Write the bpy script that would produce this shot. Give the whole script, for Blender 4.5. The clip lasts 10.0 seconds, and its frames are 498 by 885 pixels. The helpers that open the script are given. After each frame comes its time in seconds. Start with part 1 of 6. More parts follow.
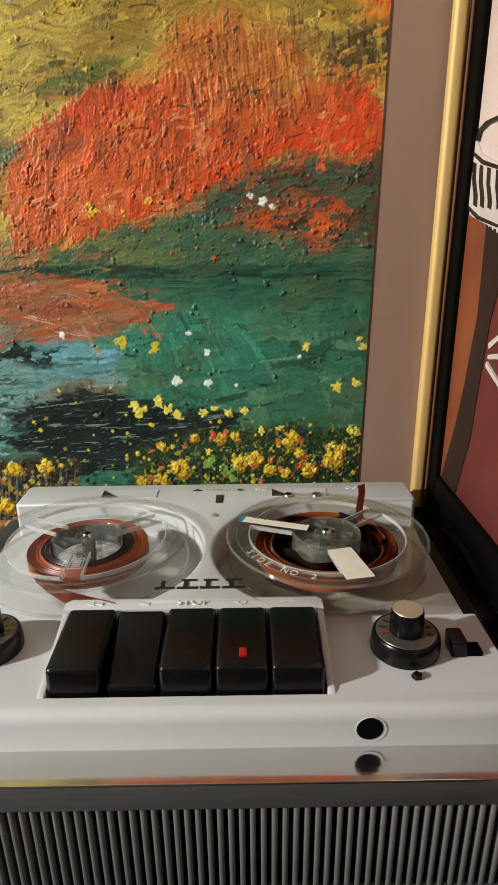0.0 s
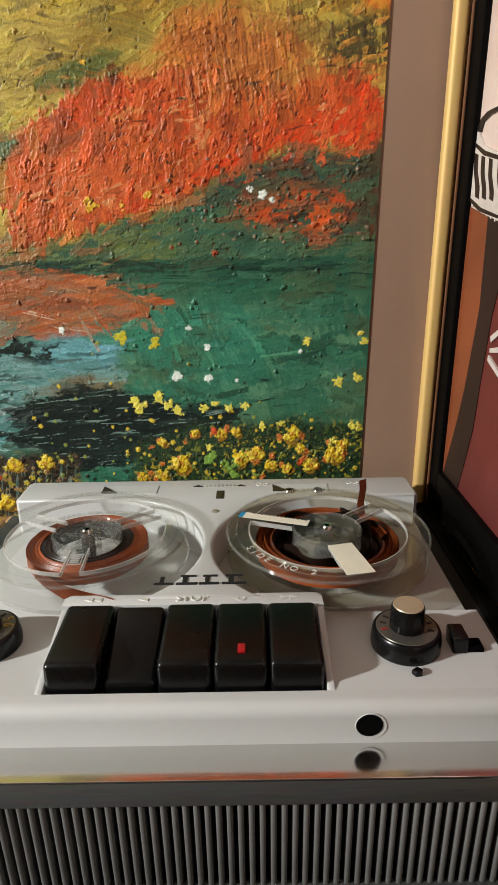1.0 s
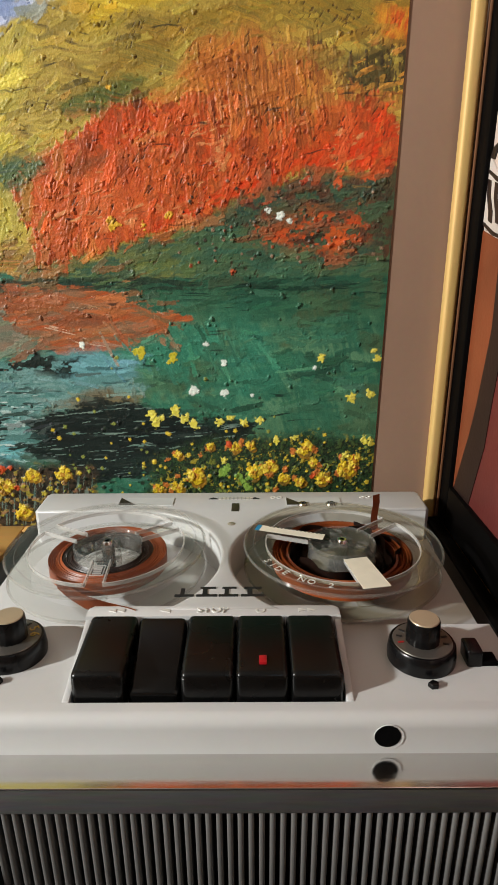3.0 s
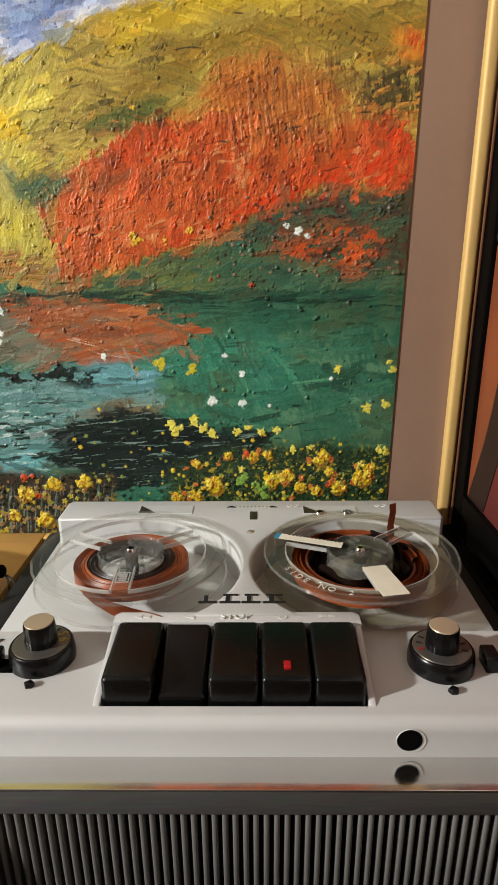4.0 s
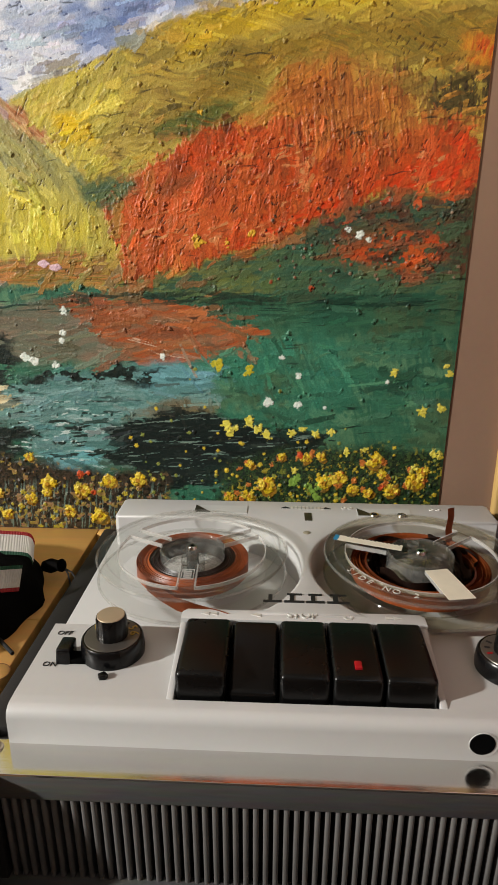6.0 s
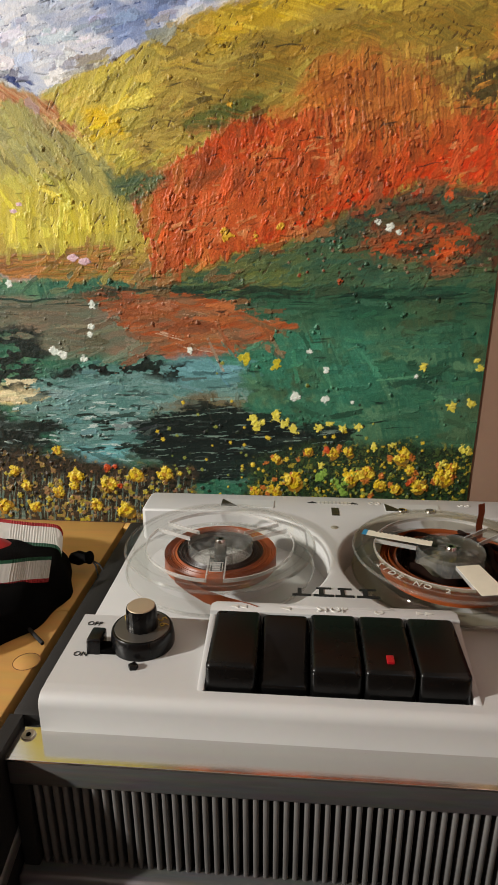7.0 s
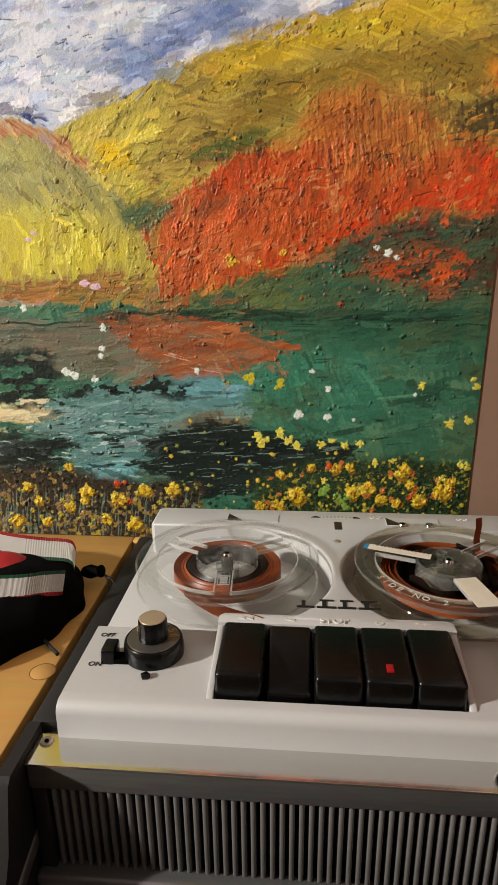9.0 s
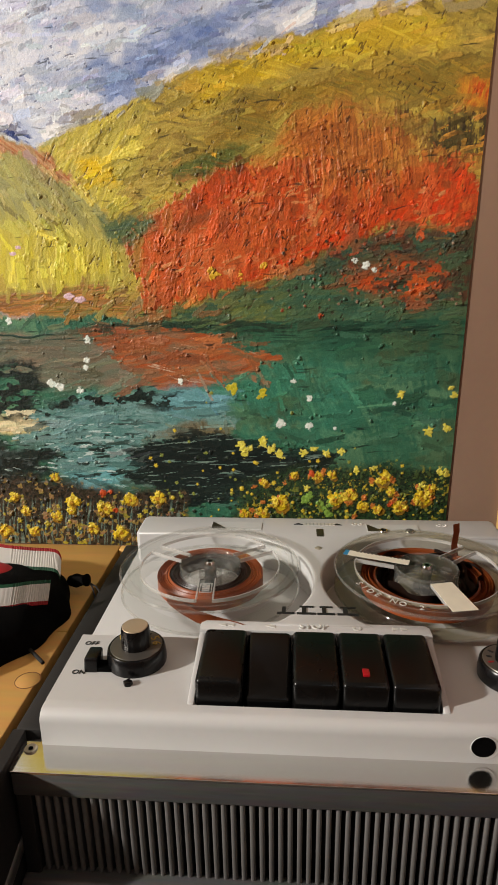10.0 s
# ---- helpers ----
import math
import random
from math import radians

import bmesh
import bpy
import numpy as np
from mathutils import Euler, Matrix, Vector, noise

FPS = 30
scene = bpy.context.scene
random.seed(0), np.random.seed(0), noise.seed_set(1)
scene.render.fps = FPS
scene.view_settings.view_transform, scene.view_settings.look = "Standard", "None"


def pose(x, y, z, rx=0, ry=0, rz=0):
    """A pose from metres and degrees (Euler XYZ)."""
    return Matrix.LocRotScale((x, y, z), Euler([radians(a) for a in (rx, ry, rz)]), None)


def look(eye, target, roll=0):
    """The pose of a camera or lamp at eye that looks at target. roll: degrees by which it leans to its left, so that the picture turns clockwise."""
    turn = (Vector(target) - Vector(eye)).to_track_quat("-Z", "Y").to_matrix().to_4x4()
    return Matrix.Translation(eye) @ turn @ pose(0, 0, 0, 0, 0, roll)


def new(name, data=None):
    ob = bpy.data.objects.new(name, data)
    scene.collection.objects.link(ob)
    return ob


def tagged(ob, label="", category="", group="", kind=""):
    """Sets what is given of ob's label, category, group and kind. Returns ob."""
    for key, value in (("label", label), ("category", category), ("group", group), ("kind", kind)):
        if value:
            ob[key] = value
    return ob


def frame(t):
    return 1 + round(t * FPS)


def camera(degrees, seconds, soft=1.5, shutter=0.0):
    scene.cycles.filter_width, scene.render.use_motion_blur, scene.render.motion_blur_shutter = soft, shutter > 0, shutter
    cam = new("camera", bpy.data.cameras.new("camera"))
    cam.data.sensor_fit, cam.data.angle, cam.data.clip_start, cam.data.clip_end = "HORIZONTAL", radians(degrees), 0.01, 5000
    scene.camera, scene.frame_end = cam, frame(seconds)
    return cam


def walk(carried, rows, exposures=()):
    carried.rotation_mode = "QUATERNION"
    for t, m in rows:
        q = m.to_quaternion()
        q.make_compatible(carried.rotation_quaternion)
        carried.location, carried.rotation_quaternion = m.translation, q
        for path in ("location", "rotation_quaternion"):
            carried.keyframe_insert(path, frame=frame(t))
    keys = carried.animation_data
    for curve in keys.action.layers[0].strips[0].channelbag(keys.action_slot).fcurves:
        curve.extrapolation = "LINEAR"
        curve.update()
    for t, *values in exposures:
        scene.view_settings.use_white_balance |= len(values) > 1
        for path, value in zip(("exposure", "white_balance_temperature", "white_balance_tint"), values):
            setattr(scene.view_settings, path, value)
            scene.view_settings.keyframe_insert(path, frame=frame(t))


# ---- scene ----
# The camera and its path, in metres; the deck of the recorder lies near z = 0.906.
cam = camera(44.7, 10.0, soft=1.2)
PATH = [
    (0.0, (-0.0108, -0.0034, 1.1), (-0.0099, 0.186, 1.0356), -0.7),
    (0.5, (-0.0106, 0.0005, 1.0953), (-0.0103, 0.1894, 1.0298), -0.7),
    (1.0, (-0.0077, -0.0012, 1.0979), (-0.0083, 0.1878, 1.0326), -1.0),
    (1.5, (-0.0068, -0.0044, 1.0994), (-0.007, 0.1851, 1.0355), -1.0),
    (2.0, (-0.009, -0.0071, 1.1023), (-0.0088, 0.1828, 1.0396), -0.9),
    (2.5, (-0.0151, -0.0072, 1.1036), (-0.0152, 0.1826, 1.0404), -0.5),
    (4.0, (-0.0294, -0.0181, 1.1118), (-0.0319, 0.1723, 1.0509), -0.5),
    (4.5, (-0.0408, -0.0202, 1.113), (-0.0454, 0.1704, 1.0527), -0.2),
    (5.0, (-0.049, -0.0208, 1.1134), (-0.056, 0.1697, 1.0526), -0.2),
    (5.5, (-0.0531, -0.0228, 1.1141), (-0.0608, 0.1678, 1.0539), -0.1),
    (7.0, (-0.0653, -0.0235, 1.1085), (-0.0807, 0.1665, 1.0478), -0.2),
    (7.5, (-0.0645, -0.0247, 1.1087), (-0.0819, 0.1653, 1.0487), -0.5),
    (8.0, (-0.0633, -0.0301, 1.1137), (-0.0794, 0.1604, 1.0551), -0.6),
    (8.5, (-0.0668, -0.0345, 1.1158), (-0.084, 0.1561, 1.0578), -0.5),
    (9.0, (-0.0646, -0.0399, 1.1189), (-0.0815, 0.151, 1.0617), -0.6),
    (9.5, (-0.0574, -0.0418, 1.1192), (-0.0725, 0.1495, 1.0628), -0.8),
    (10.0, (-0.0555, -0.0469, 1.1249), (-0.07, 0.1446, 1.0692), -0.9),
]
walk(cam, [(t, look(eye, target, roll)) for t, eye, target, roll in PATH],
     ((0.0, 0.13, 6150, 6), (2.5, 0.14, 6200, 7), (4.0, 0.14, 6280, 8), (5.0, 0.05, 6350, 8.5), (7.0, -0.06, 6480, 10), (10.0, -0.06, 6650, 11.5)))

# ---- world, lamps, exposure ----
world = bpy.data.worlds.new("room_air")
scene.world = world
world.use_nodes = True
world.node_tree.nodes["Background"].inputs[0].default_value = (0.62, 0.62, 0.70, 1)
world.node_tree.nodes["Background"].inputs[1].default_value = 0.05


def lamp(name, place, target, watts, size, colour):
    data = bpy.data.lights.new(name, "AREA")
    data.shape, data.size, data.energy, data.color = "DISK", size, watts, colour
    ob = new(name, data)
    ob.matrix_world = look(place, target)
    return ob


LAMP = (-2.15, -0.62, 1.88)
lamp("lamp_light", LAMP, (-0.05, 0.35, 0.95), 86.0, 0.10, (1.0, 0.965, 0.895))
# added fill without a real source: lifts and cools the shadows
lamp("cool_fill", (0.5, -1.6, 2.45), (0.3, -1.0, 0.0), 1.7, 0.5, (0.72, 0.86, 1.0))


# ---- materials ----
def rgb(r, g, b):
    def lin(v):
        v /= 255
        return v / 12.92 if v <= 0.04045 else ((v + 0.055) / 1.055) ** 2.4
    return (lin(r), lin(g), lin(b), 1)


def material(name, colour, rough=0.5, metal=0.0, grain=0.0, scale=60.0, bump=0.0, stretch=(1, 1, 1), colour2=None, wear=0.12, coat=0.0):
    """A surface whose colour and gloss vary at two scales, with fine relief."""
    m = bpy.data.materials.new(name)
    m.use_nodes = True
    nt = m.node_tree
    b = nt.nodes["Principled BSDF"]
    b.inputs["Roughness"].default_value, b.inputs["Metallic"].default_value = rough, metal
    b.inputs["Coat Weight"].default_value = coat
    b.inputs["Base Color"].default_value = colour
    tc = nt.nodes.new("ShaderNodeTexCoord")
    mp = nt.nodes.new("ShaderNodeMapping")
    mp.inputs["Scale"].default_value = stretch
    nt.links.new(tc.outputs["Object"], mp.inputs["Vector"])
    big = nt.nodes.new("ShaderNodeTexNoise")
    big.inputs["Scale"].default_value, big.inputs["Detail"].default_value = scale * 0.22, 5
    fine = nt.nodes.new("ShaderNodeTexNoise")
    fine.inputs["Scale"].default_value, fine.inputs["Detail"].default_value = scale * 6, 4
    for n in (big, fine):
        nt.links.new(mp.outputs[0], n.inputs["Vector"])
    c2 = colour2 or tuple(c * (1 - wear * 2) for c in colour[:3]) + (1,)
    ramp = nt.nodes.new("ShaderNodeValToRGB")
    ramp.color_ramp.elements[0].position, ramp.color_ramp.elements[1].position = 0.35, 0.68
    ramp.color_ramp.elements[0].color, ramp.color_ramp.elements[1].color = colour, c2
    nt.links.new(big.outputs[0], ramp.inputs[0])
    mix = nt.nodes.new("ShaderNodeMix")
    mix.data_type, mix.blend_type = "RGBA", "MULTIPLY"
    mix.inputs[0].default_value = grain
    nt.links.new(ramp.outputs[0], mix.inputs[6])
    nt.links.new(fine.outputs[1], mix.inputs[7])
    nt.links.new(mix.outputs[2], b.inputs["Base Color"])
    mr = nt.nodes.new("ShaderNodeMapRange")
    mr.inputs[3].default_value, mr.inputs[4].default_value = max(0.02, rough - 0.1), min(1, rough + 0.12)
    nt.links.new(big.outputs[0], mr.inputs[0])
    nt.links.new(mr.outputs[0], b.inputs["Roughness"])
    if bump:
        bp = nt.nodes.new("ShaderNodeBump")
        bp.inputs["Strength"].default_value, bp.inputs["Distance"].default_value = bump, 0.001
        nt.links.new(fine.outputs[0], bp.inputs["Height"])
        nt.links.new(bp.outputs[0], b.inputs["Normal"])
    return m


def clear_plastic(name, tint, gloss_rough=0.04, ior=1.49, haze=0.0):
    """Clear polystyrene: lets light straight through and mirrors at its skin; haze mixes in matt white."""
    m = bpy.data.materials.new(name)
    m.use_nodes = True
    nt = m.node_tree
    out = nt.nodes["Material Output"]
    nt.nodes.remove(nt.nodes["Principled BSDF"])
    tr = nt.nodes.new("ShaderNodeBsdfTransparent")
    tr.inputs[0].default_value = tint
    gl = nt.nodes.new("ShaderNodeBsdfGlossy")
    gl.inputs["Roughness"].default_value = gloss_rough
    df = nt.nodes.new("ShaderNodeBsdfDiffuse")
    df.inputs[0].default_value = (0.8, 0.79, 0.76, 1)
    lw = nt.nodes.new("ShaderNodeLayerWeight")
    lw.inputs[0].default_value = 0.5
    pw = nt.nodes.new("ShaderNodeMath")
    pw.operation = "POWER"
    pw.inputs[1].default_value = 5.0
    nt.links.new(lw.outputs["Facing"], pw.inputs[0])
    fr = nt.nodes.new("ShaderNodeMapRange")
    fr.inputs[3].default_value, fr.inputs[4].default_value = 0.022, 0.42
    nt.links.new(pw.outputs[0], fr.inputs[0])
    hz = nt.nodes.new("ShaderNodeMixShader")
    hz.inputs[0].default_value = haze
    nt.links.new(tr.outputs[0], hz.inputs[1])
    nt.links.new(df.outputs[0], hz.inputs[2])
    mx = nt.nodes.new("ShaderNodeMixShader")
    nt.links.new(fr.outputs[0], mx.inputs[0])
    nt.links.new(hz.outputs[0], mx.inputs[1])
    nt.links.new(gl.outputs[0], mx.inputs[2])
    nt.links.new(mx.outputs[0], out.inputs[0])
    return m


M_WHITE = material("warm_white_lacquer", rgb(190, 190, 189), 0.40, grain=0.06, scale=40, bump=0.05, wear=0.03)
M_PLATE = material("brushed_aluminium", rgb(228, 226, 222), 0.11, metal=1.0, grain=0.08, scale=60, bump=0.03, stretch=(0.05, 1, 1), wear=0.05)
M_LIP = material("dull_grey_metal", rgb(126, 125, 124), 0.42, metal=0.55, grain=0.45, scale=70, bump=0.25, stretch=(0.1, 1, 1), wear=0.2)
M_FIN = material("grey_plastic_fin", rgb(112, 110, 108), 0.42, metal=0.2, grain=0.15, scale=80, wear=0.12)
M_BLACK = material("black_gloss_plastic", rgb(11, 11, 12), 0.26, grain=0.1, scale=90, bump=0.02, wear=0.08)
M_BLACK.node_tree.nodes["Principled BSDF"].inputs["Specular IOR Level"].default_value = 0.32
M_KEY = material("black_key_plastic", rgb(10, 10, 10), 0.26, grain=0.1, scale=120, bump=0.04, wear=0.12)
M_KEY.node_tree.nodes["Principled BSDF"].inputs["Specular IOR Level"].default_value = 0.30
M_CASE = material("dark_grey_case_plastic", rgb(21, 19, 18), 0.65, grain=0.2, scale=90, bump=0.15, wear=0.12)
# near-black for the shade inside hollows, and for the rubber feet
M_DARK = material("black_hollow_shade_and_rubber", rgb(4, 4, 4), 0.9, grain=0.1)
M_DARK.node_tree.nodes["Principled BSDF"].inputs["Specular IOR Level"].default_value = 0.05
M_CAP = material("champagne_metal", rgb(190, 172, 146), 0.35, metal=0.45, grain=0.1, scale=200, bump=0.03, wear=0.05)
M_DIAL = material("silver_dial", rgb(118, 114, 108), 0.3, metal=0.7, grain=0.05, scale=150, wear=0.05)
M_STRIP = material("pale_legend_paint", rgb(196, 198, 196), 0.35, grain=0.05, scale=100, wear=0.03)
M_RED = material("red_insert", rgb(160, 16, 26), 0.35)
M_CHROME = material("chrome", rgb(210, 208, 204), 0.12, metal=1.0)
M_STEEL = material("steel_screw", rgb(176, 168, 150), 0.3, metal=0.4)
M_INK = material("black_ink", rgb(22, 22, 24), 0.5)
M_GOLDINK = material("gold_ink", rgb(190, 160, 70), 0.4)
M_EMBOSS = material("embossed_silver_ink", rgb(228, 226, 220), 0.3, metal=0.3)
M_SLIDER = material("dark_slider", rgb(52, 48, 34), 0.4)
# one tape in two colours: bright for its sheen, dark for turns without it
M_TAPE = material("brown_tape", rgb(154, 76, 34), 0.36, grain=0.3, scale=200, wear=0.2)
M_TAPESHADE = material("shaded_brown_tape", rgb(44, 24, 15), 0.42, grain=0.3, scale=200, wear=0.2)
M_LABEL = material("paper_label", rgb(226, 220, 200), 0.6, grain=0.1, scale=300, wear=0.06)
M_BLUE = material("blue_paper", rgb(40, 130, 175), 0.6)
M_REEL = clear_plastic("clear_polystyrene", (0.97, 0.97, 0.96, 1), 0.04, 1.45, 0.012)
# the olive tint stands in for the reel's shadow on the deck floor
M_REEL2 = clear_plastic("shade_tinted_polystyrene", (0.86, 0.84, 0.77, 1), 0.05, 1.45, 0.02)
M_RIM = clear_plastic("clear_polystyrene_edge", (0.93, 0.93, 0.92, 1), 0.06, 1.5, 0.05)
# strong white haze imitates the light that the cut edges catch
M_WINDOW = clear_plastic("polystyrene_edge_glint", (0.90, 0.90, 0.89, 1), 0.10, 1.5, 0.30)
M_WALL = material("beige_wall_paint", rgb(146, 117, 97), 0.85, grain=0.12, scale=30, bump=0.12, wear=0.05)
M_CEIL = material("white_ceiling_paint", rgb(186, 182, 176), 0.9, grain=0.08, scale=20, bump=0.1)
M_FLOOR = material("brown_floor", rgb(120, 88, 60), 0.5, grain=0.3, scale=20, stretch=(0.2, 1, 1))
M_GOLD = material("gilded_moulding", rgb(220, 182, 112), 0.58, metal=0.2, grain=0.2, scale=60, bump=0.12, stretch=(1, 1, 0.12), wear=0.1)
M_FRAMEBLACK = material("black_lacquer_frame", rgb(9, 8, 8), 0.5, grain=0.1)
M_FRAMEBLACK.node_tree.nodes["Principled BSDF"].inputs["Specular IOR Level"].default_value = 0.04
M_WIRE = material("brown_bare_wood_edge", rgb(120, 78, 48), 0.6, grain=0.3)
M_POUCH = material("black_felt", rgb(5, 4, 4), 0.95, grain=0.4, scale=400, bump=0.5, wear=0.2)
M_POUCH.node_tree.nodes["Principled BSDF"].inputs["Specular IOR Level"].default_value = 0.08
M_CORD = material("black_cord", rgb(12, 10, 10), 0.8)


def wood_material():
    m = material("yellow_pine", rgb(226, 178, 102), 0.42, grain=0.25, scale=26, bump=0.08, stretch=(0.12, 1, 1), colour2=rgb(214, 162, 90))
    return m


M_WOOD = wood_material()
M_PLUG = material("darker_pine_plug", rgb(204, 156, 88), 0.45, grain=0.25, scale=60, stretch=(0.2, 1, 1), wear=0.1)


# ---- mesh helpers ----
def part(name, bm, mat, parent=None, label="", smooth=True):
    me = bpy.data.meshes.new(name)
    bmesh.ops.recalc_face_normals(bm, faces=bm.faces)
    bm.to_mesh(me)
    bm.free()
    me.materials.append(mat)
    if smooth:
        me.polygons.foreach_set("use_smooth", [True] * len(me.polygons))
        me.set_sharp_from_angle(angle=radians(38))
    ob = new(name, me)
    if parent:
        ob.parent = parent
    if label:
        tagged(ob, label)
    return ob


def thing(name, label, category, place=(0, 0, 0), group="", kind=""):
    ob = new(name)
    ob.location = place
    ob.empty_display_size = 0.02
    return tagged(ob, label, category, group, kind)


def box(x0, x1, y0, y1, z0, z1, bevel=0.0, seg=2):
    bm = bmesh.new()
    bmesh.ops.create_cube(bm, size=1, matrix=Matrix.LocRotScale(((x0 + x1) / 2, (y0 + y1) / 2, (z0 + z1) / 2), None, (x1 - x0, y1 - y0, z1 - z0)))
    if bevel:
        bmesh.ops.bevel(bm, geom=bm.edges[:], offset=bevel, segments=seg, profile=0.5, affect="EDGES")
    return bm


def lathe(profile, steps=48, axis=(0, 0), closed=False):
    """Turn a list of (radius, z) round the upright through axis."""
    bm = bmesh.new()
    rings = []
    for r, z in profile:
        if r < 1e-6:
            rings.append([bm.verts.new((axis[0], axis[1], z))])
        else:
            rings.append([bm.verts.new((axis[0] + r * math.cos(2 * math.pi * i / steps), axis[1] + r * math.sin(2 * math.pi * i / steps), z)) for i in range(steps)])
    pairs = list(zip(rings, rings[1:])) + ([(rings[-1], rings[0])] if closed else [])
    for a, b in pairs:
        for i in range(steps):
            j = (i + 1) % steps
            if len(a) == 1 and len(b) == 1:
                continue
            if len(a) == 1:
                bm.faces.new((a[0], b[i], b[j]))
            elif len(b) == 1:
                bm.faces.new((a[i], b[0], a[j]))
            else:
                bm.faces.new((a[i], b[i], b[j], a[j]))
    return bm


def prism(outline, z0, z1, bevel=0.0, seg=3, top_only=True, hole=None):
    """A plan outline raised from z0 to z1, its top edges rounded."""
    bm = bmesh.new()
    low = [bm.verts.new((x, y, z0)) for x, y in outline]
    face = bm.faces.new(low)
    up = bmesh.ops.extrude_face_region(bm, geom=[face])
    tops = [v for v in up["geom"] if isinstance(v, bmesh.types.BMVert)]
    for v in tops:
        v.co.z = z1
    if bevel:
        edges = [e for e in bm.edges if all(abs(v.co.z - z1) < 1e-7 for v in e.verts)]
        bmesh.ops.bevel(bm, geom=edges, offset=bevel, segments=seg, profile=0.5, affect="EDGES")
    return bm


def arc(cx, cy, r, a0, a1, n):
    return [(cx + r * math.cos(radians(a0 + (a1 - a0) * i / n)), cy + r * math.sin(radians(a0 + (a1 - a0) * i / n))) for i in range(n + 1)]


def tube(points, r, sides=8):
    """A round cord along points."""
    bm = bmesh.new()
    pts = [Vector(p) for p in points]
    rings = []
    for i, p in enumerate(pts):
        d = (pts[min(i + 1, len(pts) - 1)] - pts[max(i - 1, 0)]).normalized()
        a = d.cross(Vector((0.13, 0.21, 1))).normalized()
        b = d.cross(a)
        rings.append([bm.verts.new(p + r * (a * math.cos(2 * math.pi * k / sides) + b * math.sin(2 * math.pi * k / sides))) for k in range(sides)])
    for a, b in zip(rings, rings[1:]):
        for k in range(sides):
            bm.faces.new((a[k], a[(k + 1) % sides], b[(k + 1) % sides], b[k]))
    bm.faces.new(rings[0])
    bm.faces.new(rings[-1])
    return bm


def merge(*parts):
    """Several pieces of one part in one bmesh."""
    whole = bmesh.new()
    for bm in parts:
        me = bpy.data.meshes.new("piece")
        bm.to_mesh(me)
        bm.free()
        whole.from_mesh(me)
        bpy.data.meshes.remove(me)
    return whole


def lettering(name, text, size, place, mat, parent, turn=(0, 0, 0), wide=1.0, thick=0.0002, shear=0.0):
    cu = bpy.data.curves.new(name, "FONT")
    cu.body, cu.size, cu.extrude, cu.align_x, cu.align_y, cu.shear = text, size, thick, "CENTER", "CENTER", shear
    cu.resolution_u = 3
    tmp = bpy.data.objects.new(name, cu)
    scene.collection.objects.link(tmp)
    me = bpy.data.meshes.new_from_object(tmp.evaluated_get(bpy.context.evaluated_depsgraph_get()))
    bpy.data.objects.remove(tmp)
    bpy.data.curves.remove(cu)
    me.transform(pose(*place, *turn) @ Matrix.Diagonal((wide, 1, 1, 1)))
    me.materials.clear()
    me.materials.append(mat)
    ob = new(name, me)
    ob.parent = parent
    return ob


# ---- the setting ----
def wall(name, x0, x1, y0, y1, z0, z1, mat=M_WALL):
    return tagged(part(name, box(x0, x1, y0, y1, z0, z1), mat, smooth=False), "plain painted room wall", "wall", kind="structure")


tagged(part("floor", box(-2.4, 2.4, -2.6, 0.72, -0.1, 0.0), M_FLOOR, smooth=False), "brown wooden room floor", "floor", kind="structure")
tagged(part("ceiling", box(-2.4, 2.4, -2.6, 0.72, 2.5, 2.6), M_CEIL, smooth=False), "white painted ceiling", "ceiling", kind="structure")
WALL_Y = 0.4826
wall("wall_north", -2.4, 2.4, WALL_Y, WALL_Y + 0.12, 0.0, 2.5)
wall("wall_south", -2.4, 2.4, -2.6, -2.5, 0.0, 2.5)
wall("wall_west", -2.4, -2.3, -2.5, WALL_Y, 0.0, 2.5, M_CEIL)
wall("wall_east", 2.3, 2.4, -2.5, WALL_Y, 0.0, 2.5, M_CEIL)

# the low stand that carries the recorder, and the pine cabinet round it
WOOD_Z = 0.866
stand = thing("low_stand", "dark low stand under the tape recorder", "stand")
part("top", box(-0.222, 0.60, 0.02, 0.468, 0.745, 0.775, 0.003), M_CASE, stand)
for sx in (-0.20, 0.56):
    for sy in (0.05, 0.43):
        part("leg", box(sx, sx + 0.03, sy, sy + 0.03, 0.0, 0.745, 0.002), M_CASE, stand)
cab = thing("pine_cabinet", "varnished yellow pine cabinet top with a round plug", "cabinet", (0, 0.3, 0.0))


def cpart(name, bm, mat, label="", parent=None):
    bm.transform(Matrix.Translation((0, -0.3, 0)))
    return part(name, bm, mat, parent or cab, label)


TOPS = []
for i, (ya, yb) in enumerate(((0.204, 0.3365), (0.337, 0.4824))):
    TOPS.append(cpart("board", box(-0.80, -0.2225, ya, yb, WOOD_Z - 0.028, WOOD_Z, 0.0012), M_WOOD))
cpart("board", box(-0.2222, 0.1458, 0.4725, 0.4824, WOOD_Z - 0.028, WOOD_Z, 0.0012), M_WOOD)
cpart("board", box(0.1461, 0.60, 0.02, 0.4824, WOOD_Z - 0.028, WOOD_Z, 0.0012), M_WOOD)
# this side gets the dark case colour for the shade below the top
cpart("side_panel", box(-0.245, -0.2227, 0.214, 0.4812, 0.0, WOOD_Z - 0.0282, 0.001), M_CASE)
cpart("side_panel", box(-0.79, -0.768, 0.214, 0.4812, 0.0, WOOD_Z - 0.0282, 0.001), M_WOOD)
cpart("side_panel", box(0.575, 0.598, 0.03, 0.4812, 0.0, WOOD_Z - 0.0282, 0.001), M_WOOD)
cpart("back_panel", box(-0.7675, 0.5745, 0.474, 0.4812, 0.0, WOOD_Z - 0.0282, 0.001), M_WOOD)
